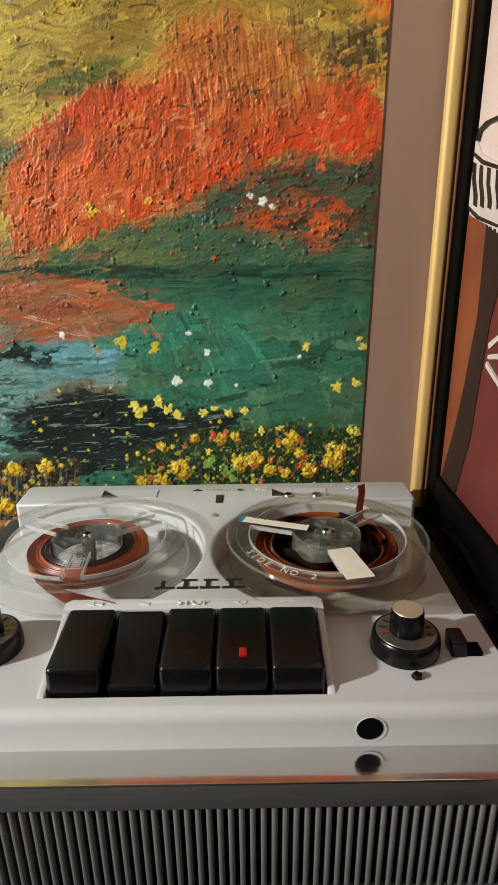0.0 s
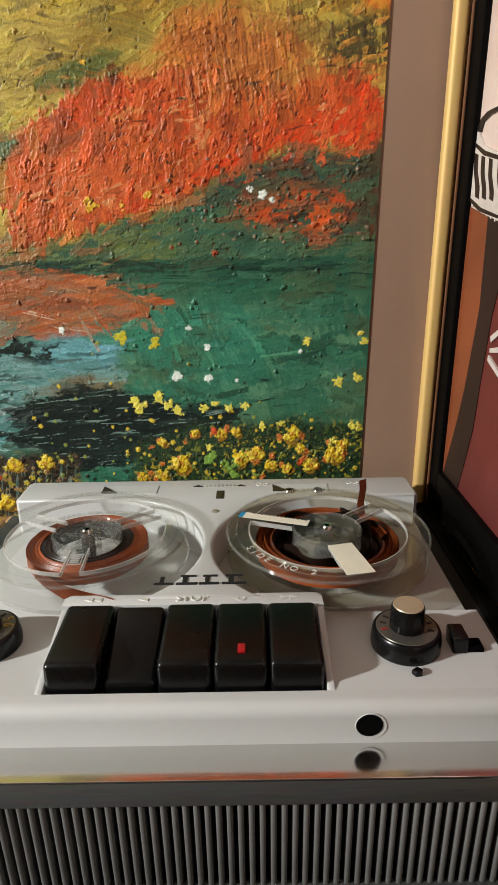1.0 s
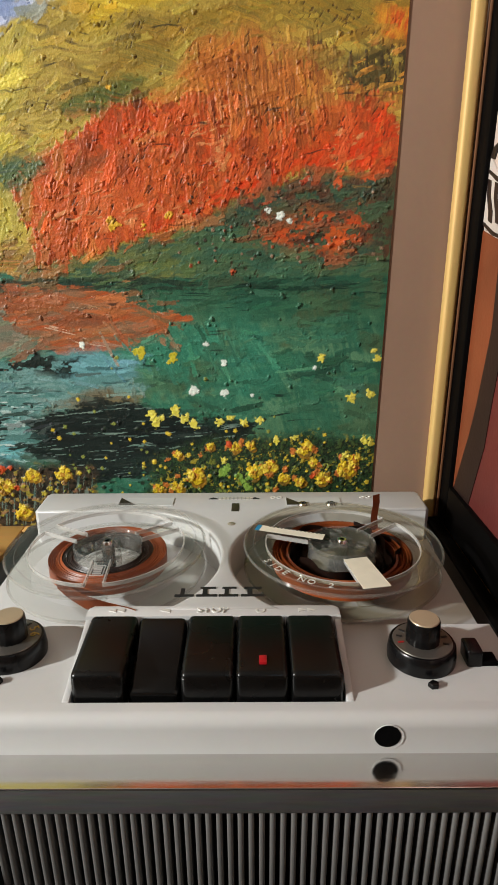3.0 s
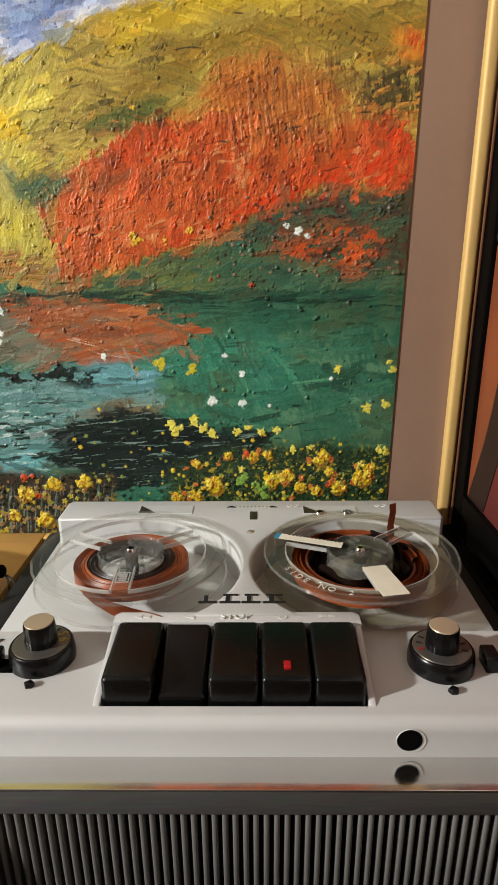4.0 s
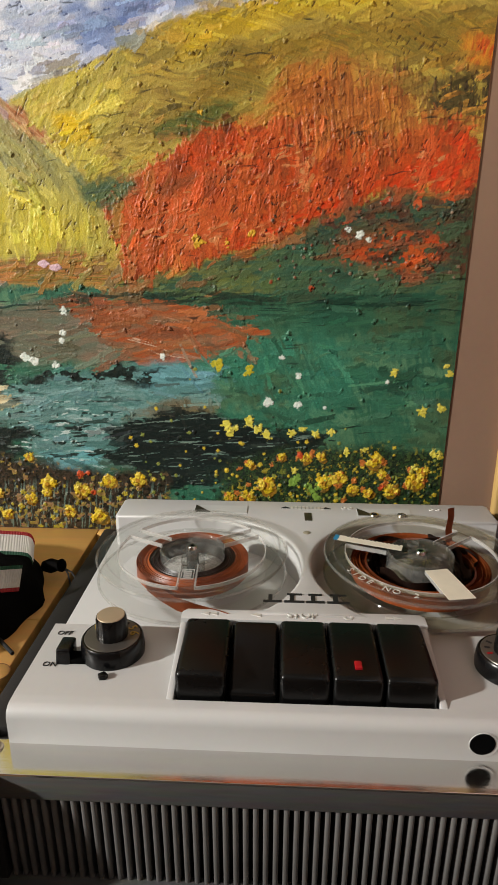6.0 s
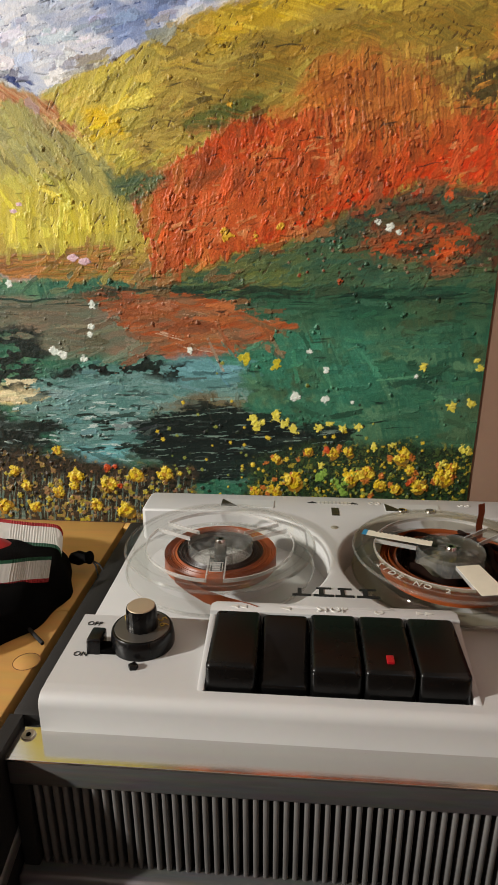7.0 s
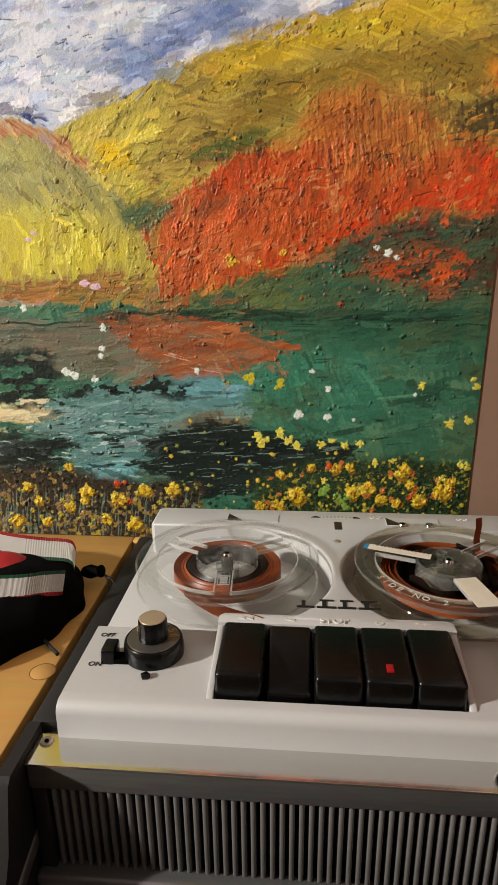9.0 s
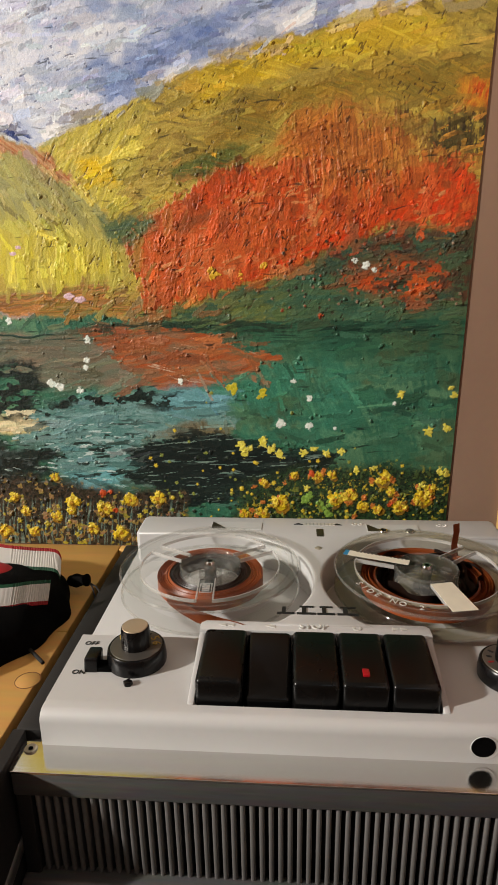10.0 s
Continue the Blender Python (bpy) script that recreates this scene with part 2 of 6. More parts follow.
cpart("wood_plug", lathe([(0, WOOD_Z + 0.0003), (0.0076, WOOD_Z + 0.0003), (0.0080, WOOD_Z)], 32, (-0.2285, 0.2805)), M_PLUG, "round wooden plug")
# coloured near-black in place of wood, to imitate the dark under the top
cpart("front_panel", box(-0.768, -0.2452, 0.214, 0.226, 0.0, WOOD_Z - 0.0282, 0.001), M_CASE, "front panel coloured as the dark below the top")
cpart("plug_joint", lathe([(0.0080, WOOD_Z + 0.0002), (0.0084, WOOD_Z + 0.0002), (0.0084, WOOD_Z), (0.0080, WOOD_Z)], 32, (-0.2285, 0.2805), True), M_WIRE)

# ---- the tape recorder ----
CX = -0.0375
DECK, PANEL, FLOOR_Z, LEDGE = 0.906, 0.890, 0.879, 0.869
REEL_L, REEL_R = (-0.1165, 0.3570), (0.0415, 0.3570)
WELL_L, WELL_R = (-0.1155, 0.352), (0.042, 0.352)
rec = thing("tape_recorder", "vintage white reel-to-reel tape recorder with black keys and dark case", "tape recorder", (CX, 0.33, 0.775))
REC0 = Matrix.Translation((-CX, -0.33, -0.775))


def rpart(name, bm, mat, label="", parent=None, smooth=True):
    bm.transform(REC0)
    return part(name, bm, mat, parent or rec, label, smooth)


X0, X1 = -0.1955, 0.1215
# case: sides with a broad rim, a back and a bottom
rpart("case_side", box(-0.2135, X0 - 0.0008, 0.2285, 0.468, 0.783, 0.874, 0.003), M_CASE)
rpart("case_side", box(X1 + 0.0008, 0.1395, 0.2285, 0.468, 0.783, 0.874, 0.003), M_CASE)
rpart("case_back", box(X0, X1, 0.464, 0.470, 0.783, 0.872, 0.002), M_CASE)
rpart("case_bottom", box(X0, X1, 0.235, 0.463, 0.783, 0.790, 0.002), M_CASE)
for fx in (-0.19, 0.115):
    for fy in (0.25, 0.44):
        rpart("rubber_foot", lathe([(0, 0.775), (0.011, 0.775), (0.011, 0.783), (0, 0.783)], 20, (fx, fy)), M_DARK)
# the near end of the case side reaches past the ledge; its forward lean down to the foot is added to shade the lower
# left fins
bm = prism([(0.2282, -0.783), (0.2282, -0.8742), (0.1905, -0.8742), (0.1870, -0.8700), (0.1790, -0.8360), (0.1600, -0.7990), (0.1560, -0.7830)], -0.2135, -0.2064)
bm.transform(Matrix(((0, 0, 1, 0), (1, 0, 0, 0), (0, -1, 0, 0), (0, 0, 0, 1))))
rpart("case_corner", bm, M_CASE)
rpart("case_corner", box(0.1334, 0.1395, 0.2036, 0.2282, 0.783, 0.8675, 0.002), M_CASE)
# deck floor in which the reels lie
rpart("deck_floor", box(X0, X1, 0.2985, 0.4625, FLOOR_Z - 0.004, FLOOR_Z, 0.001), M_WHITE)
# raised island between the reels with the strip behind them
R_WELL = 0.0755
a_front = math.degrees(math.acos((0.352 - 0.2905) / R_WELL))
outline = []
outline += arc(*WELL_R, R_WELL, 270 - a_front, 90, 28)
outline += [(X1 - 0.004, 0.4255), (X1 - 0.001, 0.4285), (X1 - 0.001, 0.4585), (X1 - 0.004, 0.4625), (X0 + 0.008, 0.4625), (X0 + 0.005, 0.4585), (X0 + 0.005, 0.4285), (X0 + 0.008, 0.4255)]
outline += arc(*WELL_L, R_WELL, 90, -90 + a_front, 28)
isl = prism(outline, FLOOR_Z, DECK, 0.0022, 3)
rpart("deck_island", isl, M_WHITE)
# front control panel: top with the key opening, made of four slabs, and a rounded front
KX0, KX1, KY0, KY1 = -0.1105, 0.0275, 0.2345, 0.2925
def front_roll():
    """The front of the panel: a flat that rolls over a broad curve into the upright face."""
    prof = [(KY0, 0.8680), (KY0, PANEL), (0.2296, PANEL)]
    prof += [(0.2296 - 0.0064 * math.sin(radians(a)), PANEL - 0.0064 + 0.0064 * math.cos(radians(a))) for a in range(9, 91, 9)]
    prof += [(0.2232, 0.8680)]
    bm = bmesh.new()
    ends = []
    for x, inset in ((X0, 0.0012), (X0 + 0.0005, 0.0003), (X0 + 0.0026, 0), (X1 - 0.0026, 0), (X1 - 0.0005, 0.0003), (X1, 0.0012)):
        ends.append([bm.verts.new((x, y + (inset if y < KY0 - 0.001 else 0), z - (inset * 0.7 if z > 0.870 else 0))) for y, z in prof])
    for a, b in zip(ends, ends[1:]):
        for k in range(len(prof)):
            bm.faces.new((a[k], a[(k + 1) % len(prof)], b[(k + 1) % len(prof)], b[k]))
    bm.faces.new(ends[0])
    bm.faces.new(ends[-1])
    return bm


rpart("control_panel", merge(
    front_roll(),
    box(X0 + 0.0003, KX0, KY0, 0.298, 0.872, PANEL),
    box(KX1, X1 - 0.0003, KY0, 0.298, 0.872, PANEL)), M_WHITE)
rpart("panel_rear_wall", box(X0, X1, 0.2955, 0.2988, 0.870, PANEL - 0.0006, 0.0008), M_WHITE)
# bezel round the keys, rising to the back, with its symbol bar
def wedge(x0, x1, y0, y1, z0, za, zb):
    bm = bmesh.new()
    v = [bm.verts.new(p) for p in ((x0, y0, z0), (x1, y0, z0), (x1, y1, z0), (x0, y1, z0), (x0, y0, za), (x1, y0, za), (x1, y1, zb), (x0, y1, zb))]
    for f in ((0, 3, 2, 1), (4, 5, 6, 7), (0, 1, 5, 4), (1, 2, 6, 5), (2, 3, 7, 6), (3, 0, 4, 7)):
        bm.faces.new([v[i] for i in f])
    bmesh.ops.bevel(bm, geom=bm.edges[:], offset=0.0007, segments=2, profile=0.5, affect="EDGES")
    return bm
rpart("key_bezel", merge(wedge(KX0 - 0.0035, KX0 + 0.0002, KY0, 0.2935, 0.874, PANEL + 0.0005, 0.9045), wedge(KX1 - 0.0002, KX1 + 0.0035, KY0, 0.2935, 0.874, PANEL + 0.0005, 0.9045),
    prism([(KX0 - 0.0035, 0.2855), (KX1 + 0.0035, 0.2855), (KX1 + 0.0035, 0.293), (KX1 + 0.0005, 0.296), (KX0 - 0.0005, 0.296), (KX0 - 0.0035, 0.293)], 0.874, 0.9052, 0.001, 2)), M_WHITE)
rpart("key_well", box(KX0, KX1, KY0, 0.286, 0.870, 0.874), M_DARK)
# keys
PITCH = (KX1 - KX0 - 0.001) / 5
for i in range(5):
    x0 = KX0 + 0.0007 + i * PITCH
    bm = box(x0, x0 + PITCH - 0.0009, 0.2355, 0.2848, 0.876, 0.9070)
    for v in bm.verts:
        if v.co.y < 0.25 and v.co.z > 0.89:
            v.co.y += 0.0020
            v.co.z -= 0.0028
    bmesh.ops.bevel(bm, geom=bm.edges[:], offset=0.0030, segments=4, profile=0.5, affect="EDGES")
    if i == 1:
        bm.transform(Matrix.Translation((0, 0.2848, 0.900)) @ Matrix.Rotation(radians(14.5), 4, "X") @ Matrix.Translation((0, -0.2848, -0.900)))
    key = rpart("key", bm, M_KEY, "glossy black push key, pressed down" if i == 1 else "glossy black push key")
    if i == 3:
        xm = x0 + PITCH / 2
        rpart("red_insert", box(xm - 0.0019, xm + 0.0019, 0.2442, 0.2500, 0.9030, 0.9060, 0.0003), M_RED, "small red insert", key)
# symbols on the bar
bar_z = 0.9053
word = lettering("stop_word", "STOP", 0.0082, (0, 0, 0), M_EMBOSS, rec, wide=0.95, thick=0.0007)
word.location = (KX0 + 2.5 * PITCH - CX, 0.2905 - 0.33, bar_z - 0.775)
def flat(outline, z, h=0.0003):
    return prism(outline, z - 0.0002, z + h)
def tri(x, y, s, d):
    return [(x - d * s, y - s * 0.7), (x - d * s, y + s * 0.7), (x + d * s, y)] if d > 0 else [(x + s, y - s * 0.7), (x - s, y), (x + s, y + s * 0.7)]
kx = [KX0 + (i + 0.5) * PITCH for i in range(5)]
rpart("symbol", merge(flat(tri(kx[0] - 0.003, 0.2905, 0.0024, -1), bar_z), flat(tri(kx[0] + 0.002, 0.2905, 0.0024, -1), bar_z)), M_EMBOSS, smooth=False)
rpart("symbol", merge(flat(tri(kx[1], 0.2905, 0.003, -1), bar_z)), M_EMBOSS, smooth=False)
rpart("symbol", lathe([(0.0016, bar_z), (0.0016, bar_z + 0.0003), (0.0028, bar_z + 0.0003), (0.0028, bar_z)], 20, (kx[3], 0.2905), True), M_EMBOSS)
rpart("symbol", merge(flat(tri(kx[4] - 0.003, 0.2905, 0.0024, 1), bar_z), flat(tri(kx[4] + 0.002, 0.2905, 0.0024, 1), bar_z)), M_EMBOSS, smooth=False)
# nameplate of four plain marks
for i, w in enumerate((0.0115, 0.0125, 0.0115, 0.0140)):
    xs = -0.0655 + (0, 0.0130, 0.0265, 0.0395)[i]
    marks = [flat([(xs, 0.3035), (xs + w, 0.3035), (xs + w, 0.3055), (xs, 0.3055)], DECK + 0.0002), flat([(xs + w * 0.28, 0.3055), (xs + w * 0.5, 0.3055), (xs + w * 0.5, 0.3120), (xs + w * 0.28, 0.3120)], DECK + 0.0002)]
    if i:
        marks.append(flat([(xs + w * 0.15, 0.3120), (xs + w * 0.9, 0.3120), (xs + w * 0.9, 0.3136), (xs + w * 0.15, 0.3136)], DECK + 0.0002))
    rpart("name_mark", merge(*marks), M_INK, "plain black mark of the nameplate", smooth=False)
# groove, slider, screw, triangles and holes on the rear strip
rpart("slider_slot", box(-0.0352, -0.0292, 0.4235, 0.4385, DECK - 0.002, DECK + 0.0004, 0.0003), M_SLIDER)
rpart("screw", lathe([(0, DECK + 0.0006), (0.0022, DECK + 0.0006), (0.0030, DECK), (0.0030, DECK - 0.001)], 20, (-0.0345, 0.4015)), M_STEEL)
rpart("scale_mark", merge(*[flat([(-0.046 + 0.0032 * k, 0.4462), (-0.044 + 0.0032 * k, 0.4462), (-0.044 + 0.0032 * k, 0.4500 + 0.0012 * math.sin(k * 0.4)), (-0.046 + 0.0032 * k, 0.4500 + 0.0012 * math.sin(k * 0.4))], DECK + 0.0002) for k in range(9)]), M_EMBOSS, smooth=False)
for sx in (-0.0505, -0.0165):
    rpart("scale_end", flat([(sx - 0.004, 0.4470), (sx + 0.004, 0.4470), (sx, 0.4500)], DECK + 0.0002), M_INK, smooth=False)
for sx, sy in ((-0.1265, 0.4410), (0.0085, 0.4400)):
    plate = rpart("legend_plate", flat([(sx, sy - 0.006), (sx + 0.044, sy - 0.006), (sx + 0.044, sy + 0.0085), (sx, sy + 0.0085)], DECK + 0.0002), M_STRIP, "pale legend strip", smooth=False)
    rpart("direction_mark", flat([(sx + 0.0005, sy - 0.0055), (sx + 0.0135, sy - 0.0055), (sx + 0.0005, sy + 0.008)], DECK + 0.0007), M_SLIDER, "dark triangle", smooth=False)
for sx in (0.022, 0.044):
    rpart("socket", lathe([(0.0040, DECK + 0.0004), (0.0034, DECK + 0.0016), (0.0024, DECK + 0.0016), (0.0022, DECK + 0.0004)], 20, (sx, 0.4355), True), M_CHROME)
    # a black disc imitates the dark of the socket's hole
    rpart("socket_hole_shade", lathe([(0, DECK + 0.0008), (0.0024, DECK + 0.0008), (0.0024, DECK)], 16, (sx, 0.4355)), M_DARK)
for sx in (-0.0015, 0.0715):
    rpart("symbol", merge(lathe([(0.0013, DECK), (0.0013, DECK + 0.0004), (0.0024, DECK + 0.0004), (0.0024, DECK)], 16, (sx, 0.450), True), lathe([(0.0013, DECK), (0.0013, DECK + 0.0004), (0.0024, DECK + 0.0004), (0.0024, DECK)], 16, (sx + 0.005, 0.450), True)), M_EMBOSS)
# a black bar fills the gap as its shade
rpart("island_gap_shade", box(-0.079, 0.006, 0.2893, 0.2908, FLOOR_Z, DECK - 0.004), M_DARK)


# rotary controls: skirted black base, silver dial, capped spindle knob
def knob(x, y, marks):
    z = PANEL
    k = rpart("rotary_control", lathe([(0, z), (0.0182, z), (0.0184, z + 0.0035), (0.0177, z + 0.0095), (0.0170, z + 0.0105), (0.0160, z + 0.0106), (0, z + 0.0106)], 64, (x, y)), M_BLACK, "glossy black rotary control with a metal cap")
    rpart("dial", lathe([(0, z + 0.0110), (0.0157, z + 0.0110), (0.0159, z + 0.0106)], 48, (x, y)), M_DIAL, "silver dial ring", k)
    bm = lathe([(0.0090, z + 0.0108), (0.0087, z + 0.0225), (0.0082, z + 0.0240), (0, z + 0.0240)], 60, (x, y))
    for v in bm.verts:
        a = math.atan2(v.co.y - y, v.co.x - x)
        r = math.hypot(v.co.x - x, v.co.y - y)
        if r > 0.0084:
            f = 1 - 0.035 * (math.cos(a * 15) > 0.3)
            v.co.x, v.co.y = x + (v.co.x - x) * f, y + (v.co.y - y) * f
    rpart("grip", bm, M_BLACK, "fluted black grip", k)
    rpart("cap", lathe([(0, z + 0.0247), (0.0077, z + 0.0245), (0.0080, z + 0.0239)], 40, (x, y)), M_CAP, "champagne metal cap", k)
    for ang, s, mat in marks:
        a = radians(ang)
        px, py = x + 0.0123 * math.cos(a), y + 0.0123 * math.sin(a)
        if s:
            ob = lettering("numeral", s, 0.0074, (0, 0, 0), mat, k, (0, 0, ang - 90))
            ob.location = (px - CX, py - 0.33, z + 0.0113 - 0.775)
        else:
            bm = box(-0.0016, 0.0016, -0.0006, 0.0006, 0, 0.0003)
            bm.transform(Matrix.Translation((px, py, z + 0.0111)) @ Matrix.Rotation(a, 4, "Z"))
            rpart("dial_mark", bm, mat, "", k, False)
    rpart("pointer", prism([(x - 0.0026, y - 0.0232), (x - 0.001, y - 0.0258), (x + 0.0022, y - 0.0254), (x + 0.0030, y - 0.0230), (x + 0.0004, y - 0.0208)], PANEL - 0.0005, PANEL + 0.0026, 0.0006, 2), M_BLACK, "small black pointer")


knob(-0.1518, 0.2730, [(150, "4", M_GOLDINK), (34, "5", M_GOLDINK), (8, "6", M_GOLDINK), (100, "", M_INK), (60, "", M_INK)])
knob(0.0728, 0.2685, [(140, "", M_INK), (165, "", M_INK), (190, "", M_RED), (60, "", M_INK), (30, "", M_INK), (10, "", M_INK), (-20, "", M_INK)])
for sx, sy in ((-0.1772, 0.2660), (0.0995, 0.2665)):
    bm = box(sx - 0.0042, sx + 0.0042, sy - 0.0068, sy + 0.0062, PANEL - 0.001, PANEL + 0.0088, 0.0014, 3)
    for v in bm.verts:
        if v.co.z > PANEL + 0.006:
            v.co.y += 0.0012
    rpart("rocker_switch", bm, M_BLACK, "black rocker switch")
    # a solid black block imitates the dark of the slot
    rpart("switch_slot_shade", box(sx + 0.0035, sx + 0.0125, sy - 0.0060, sy + 0.0030, PANEL - 0.0008, PANEL + 0.0026, 0.0006), M_DARK)
for word, wx, wy in (("OFF", -0.1858, 0.2882), ("ON", -0.1846, 0.2590)):
    ob = lettering("switch_word", word, 0.0054, (0, 0, 0), M_INK, rec, shear=0.06)
    ob.location = (wx - CX, wy - 0.33, PANEL + 0.0002 - 0.775)
# microphone jack in the front
JX, JZ = 0.0463, 0.8792
bm = lathe([(0.0074, -0.0002), (0.0073, 0.0002), (0.0056, 0.0001)], 32)
bm.transform(Matrix.Translation((JX, 0.2230, JZ)) @ Matrix.Rotation(radians(90), 4, "X"))
jack = rpart("jack_socket", bm, M_WHITE, "round microphone socket")
# no hole is cut: a black disc is its painted darkness
bm = lathe([(0, 0.0005), (0.0063, 0.0005), (0.0064, 0.0)], 32)
bm.transform(Matrix.Translation((JX - 0.0007, 0.2231, JZ + 0.0006)) @ Matrix.Rotation(radians(90), 4, "X"))
rpart("jack_hole_shade", bm, M_DARK, "", jack)
# polished ledge, its screws, the lip below
plate_bm = prism([(-0.2060, 0.2035), (0.1330, 0.2035), (0.1330, 0.2250), (X1, 0.2290), (X0, 0.2290), (-0.2060, 0.2250)], LEDGE - 0.0012, LEDGE, 0.0003, 2)
for v in plate_bm.verts:
    v.co.z += max(0.0, 0.2232 - v.co.y) * 0.008
rpart("ledge_plate", plate_bm, M_PLATE, "polished aluminium ledge", smooth=False)
for sx in (-0.2000, 0.1270):
    rpart("ledge_screw", lathe([(0, LEDGE + 0.0006), (0.0016, LEDGE + 0.0006), (0.0034, LEDGE + 0.0010), (0.0042, LEDGE - 0.0006)], 24, (sx, 0.2195)), M_STEEL, "brass-toned screw")
    # the screw's recess is a black disc in place of shade
    rpart("screw_hole_shade", lathe([(0, LEDGE + 0.0011), (0.0013, LEDGE + 0.0011), (0.0013, LEDGE - 0.0006)], 8, (sx, 0.2195)), M_DARK)
rpart("front_lip", box(-0.2050, 0.1320, 0.2040, 0.2110, 0.8530, LEDGE - 0.0014, 0.0008), M_LIP)
# grille: fins that lean back towards the bottom
rpart("grille_back", box(-0.2040, 0.1310, 0.2160, 0.2190, 0.790, 0.8529), M_CASE)
fin = box(-0.0014, 0.0014, 0.0, 0.0085, -0.064, 0.0, 0.0011, 3)
for v in fin.verts:
    v.co.y += -v.co.z * 0.03
fin_ob = rpart("grille_fin", fin, M_FIN)
fin_ob.matrix_basis = Matrix.Translation((-0.1930, 0.2055, 0.8532))
N_FIN = 64
for i in range(1, N_FIN):
    o = fin_ob.copy()
    scene.collection.objects.link(o)
    o.matrix_basis = Matrix.Translation((-0.1930 + i * 0.00508, 0.2055, 0.8532))
rpart("grille_end", box(-0.2045, -0.1960, 0.2050, 0.2200, 0.790, 0.8529, 0.0008), M_CASE)
rpart("grille_end", box(0.1300, 0.1320, 0.2050, 0.2200, 0.790, 0.8529, 0.0008), M_CASE)
# folded carrying handle
rpart("bottom_rail", box(-0.2060, 0.1330, 0.1985, 0.2120, 0.7830, 0.7975, 0.003, 3), M_LIP, "grey metal rail under the grille")
for s0 in (-0.2140, 0.1330):
    bm = box(s0, s0 + 0.0090, 0.0, 0.100, 0.0, 0.010, 0.0025, 3)
    bm.transform(Matrix.Translation((0, 0.125, 0.783)) @ Matrix.Rotation(radians(18), 4, "X"))
    rpart("handle_arm", bm, M_LIP, "grey metal arm of the folded handle")
hb = box(-0.2140, 0.1420, 0.118, 0.130, 0.7765, 0.7885, 0.003, 3)
rpart("handle_bar", hb, M_LIP, "grey metal carrying handle folded down at the front")


# ---- the reels ----
def flange(rp, name, z, r0, r1, r2, thick, spoke_w, mat):
    """A flange: an outer ring from r1 to r2 that carries a hub disc r0 on three spokes."""
    ring = rp(name, lathe([(r1, z), (r2 - 0.0008, z), (r2, z + thick / 2), (r2 - 0.0008, z + thick), (r1, z + thick), (r1 - 0.0004, z + thick / 2)], 120, closed=True), mat)
    rp("hub_disc", lathe([(0.004, z), (r0, z), (r0 + 0.0004, z + thick / 2), (r0, z + thick), (0.004, z + thick)], 64, closed=True), mat, "", ring)
    for a in (-90, 30, 150):
        bm = prism([(r0 + 0.0005, -spoke_w), (r1 - 0.0006, -spoke_w), (r1 - 0.0006, spoke_w), (r0 + 0.0005, spoke_w)], z + 0.0001, z + thick - 0.0001)
        bm.transform(Matrix.Rotation(radians(a), 4, "Z"))
        rp("spoke", bm, mat, "", ring)


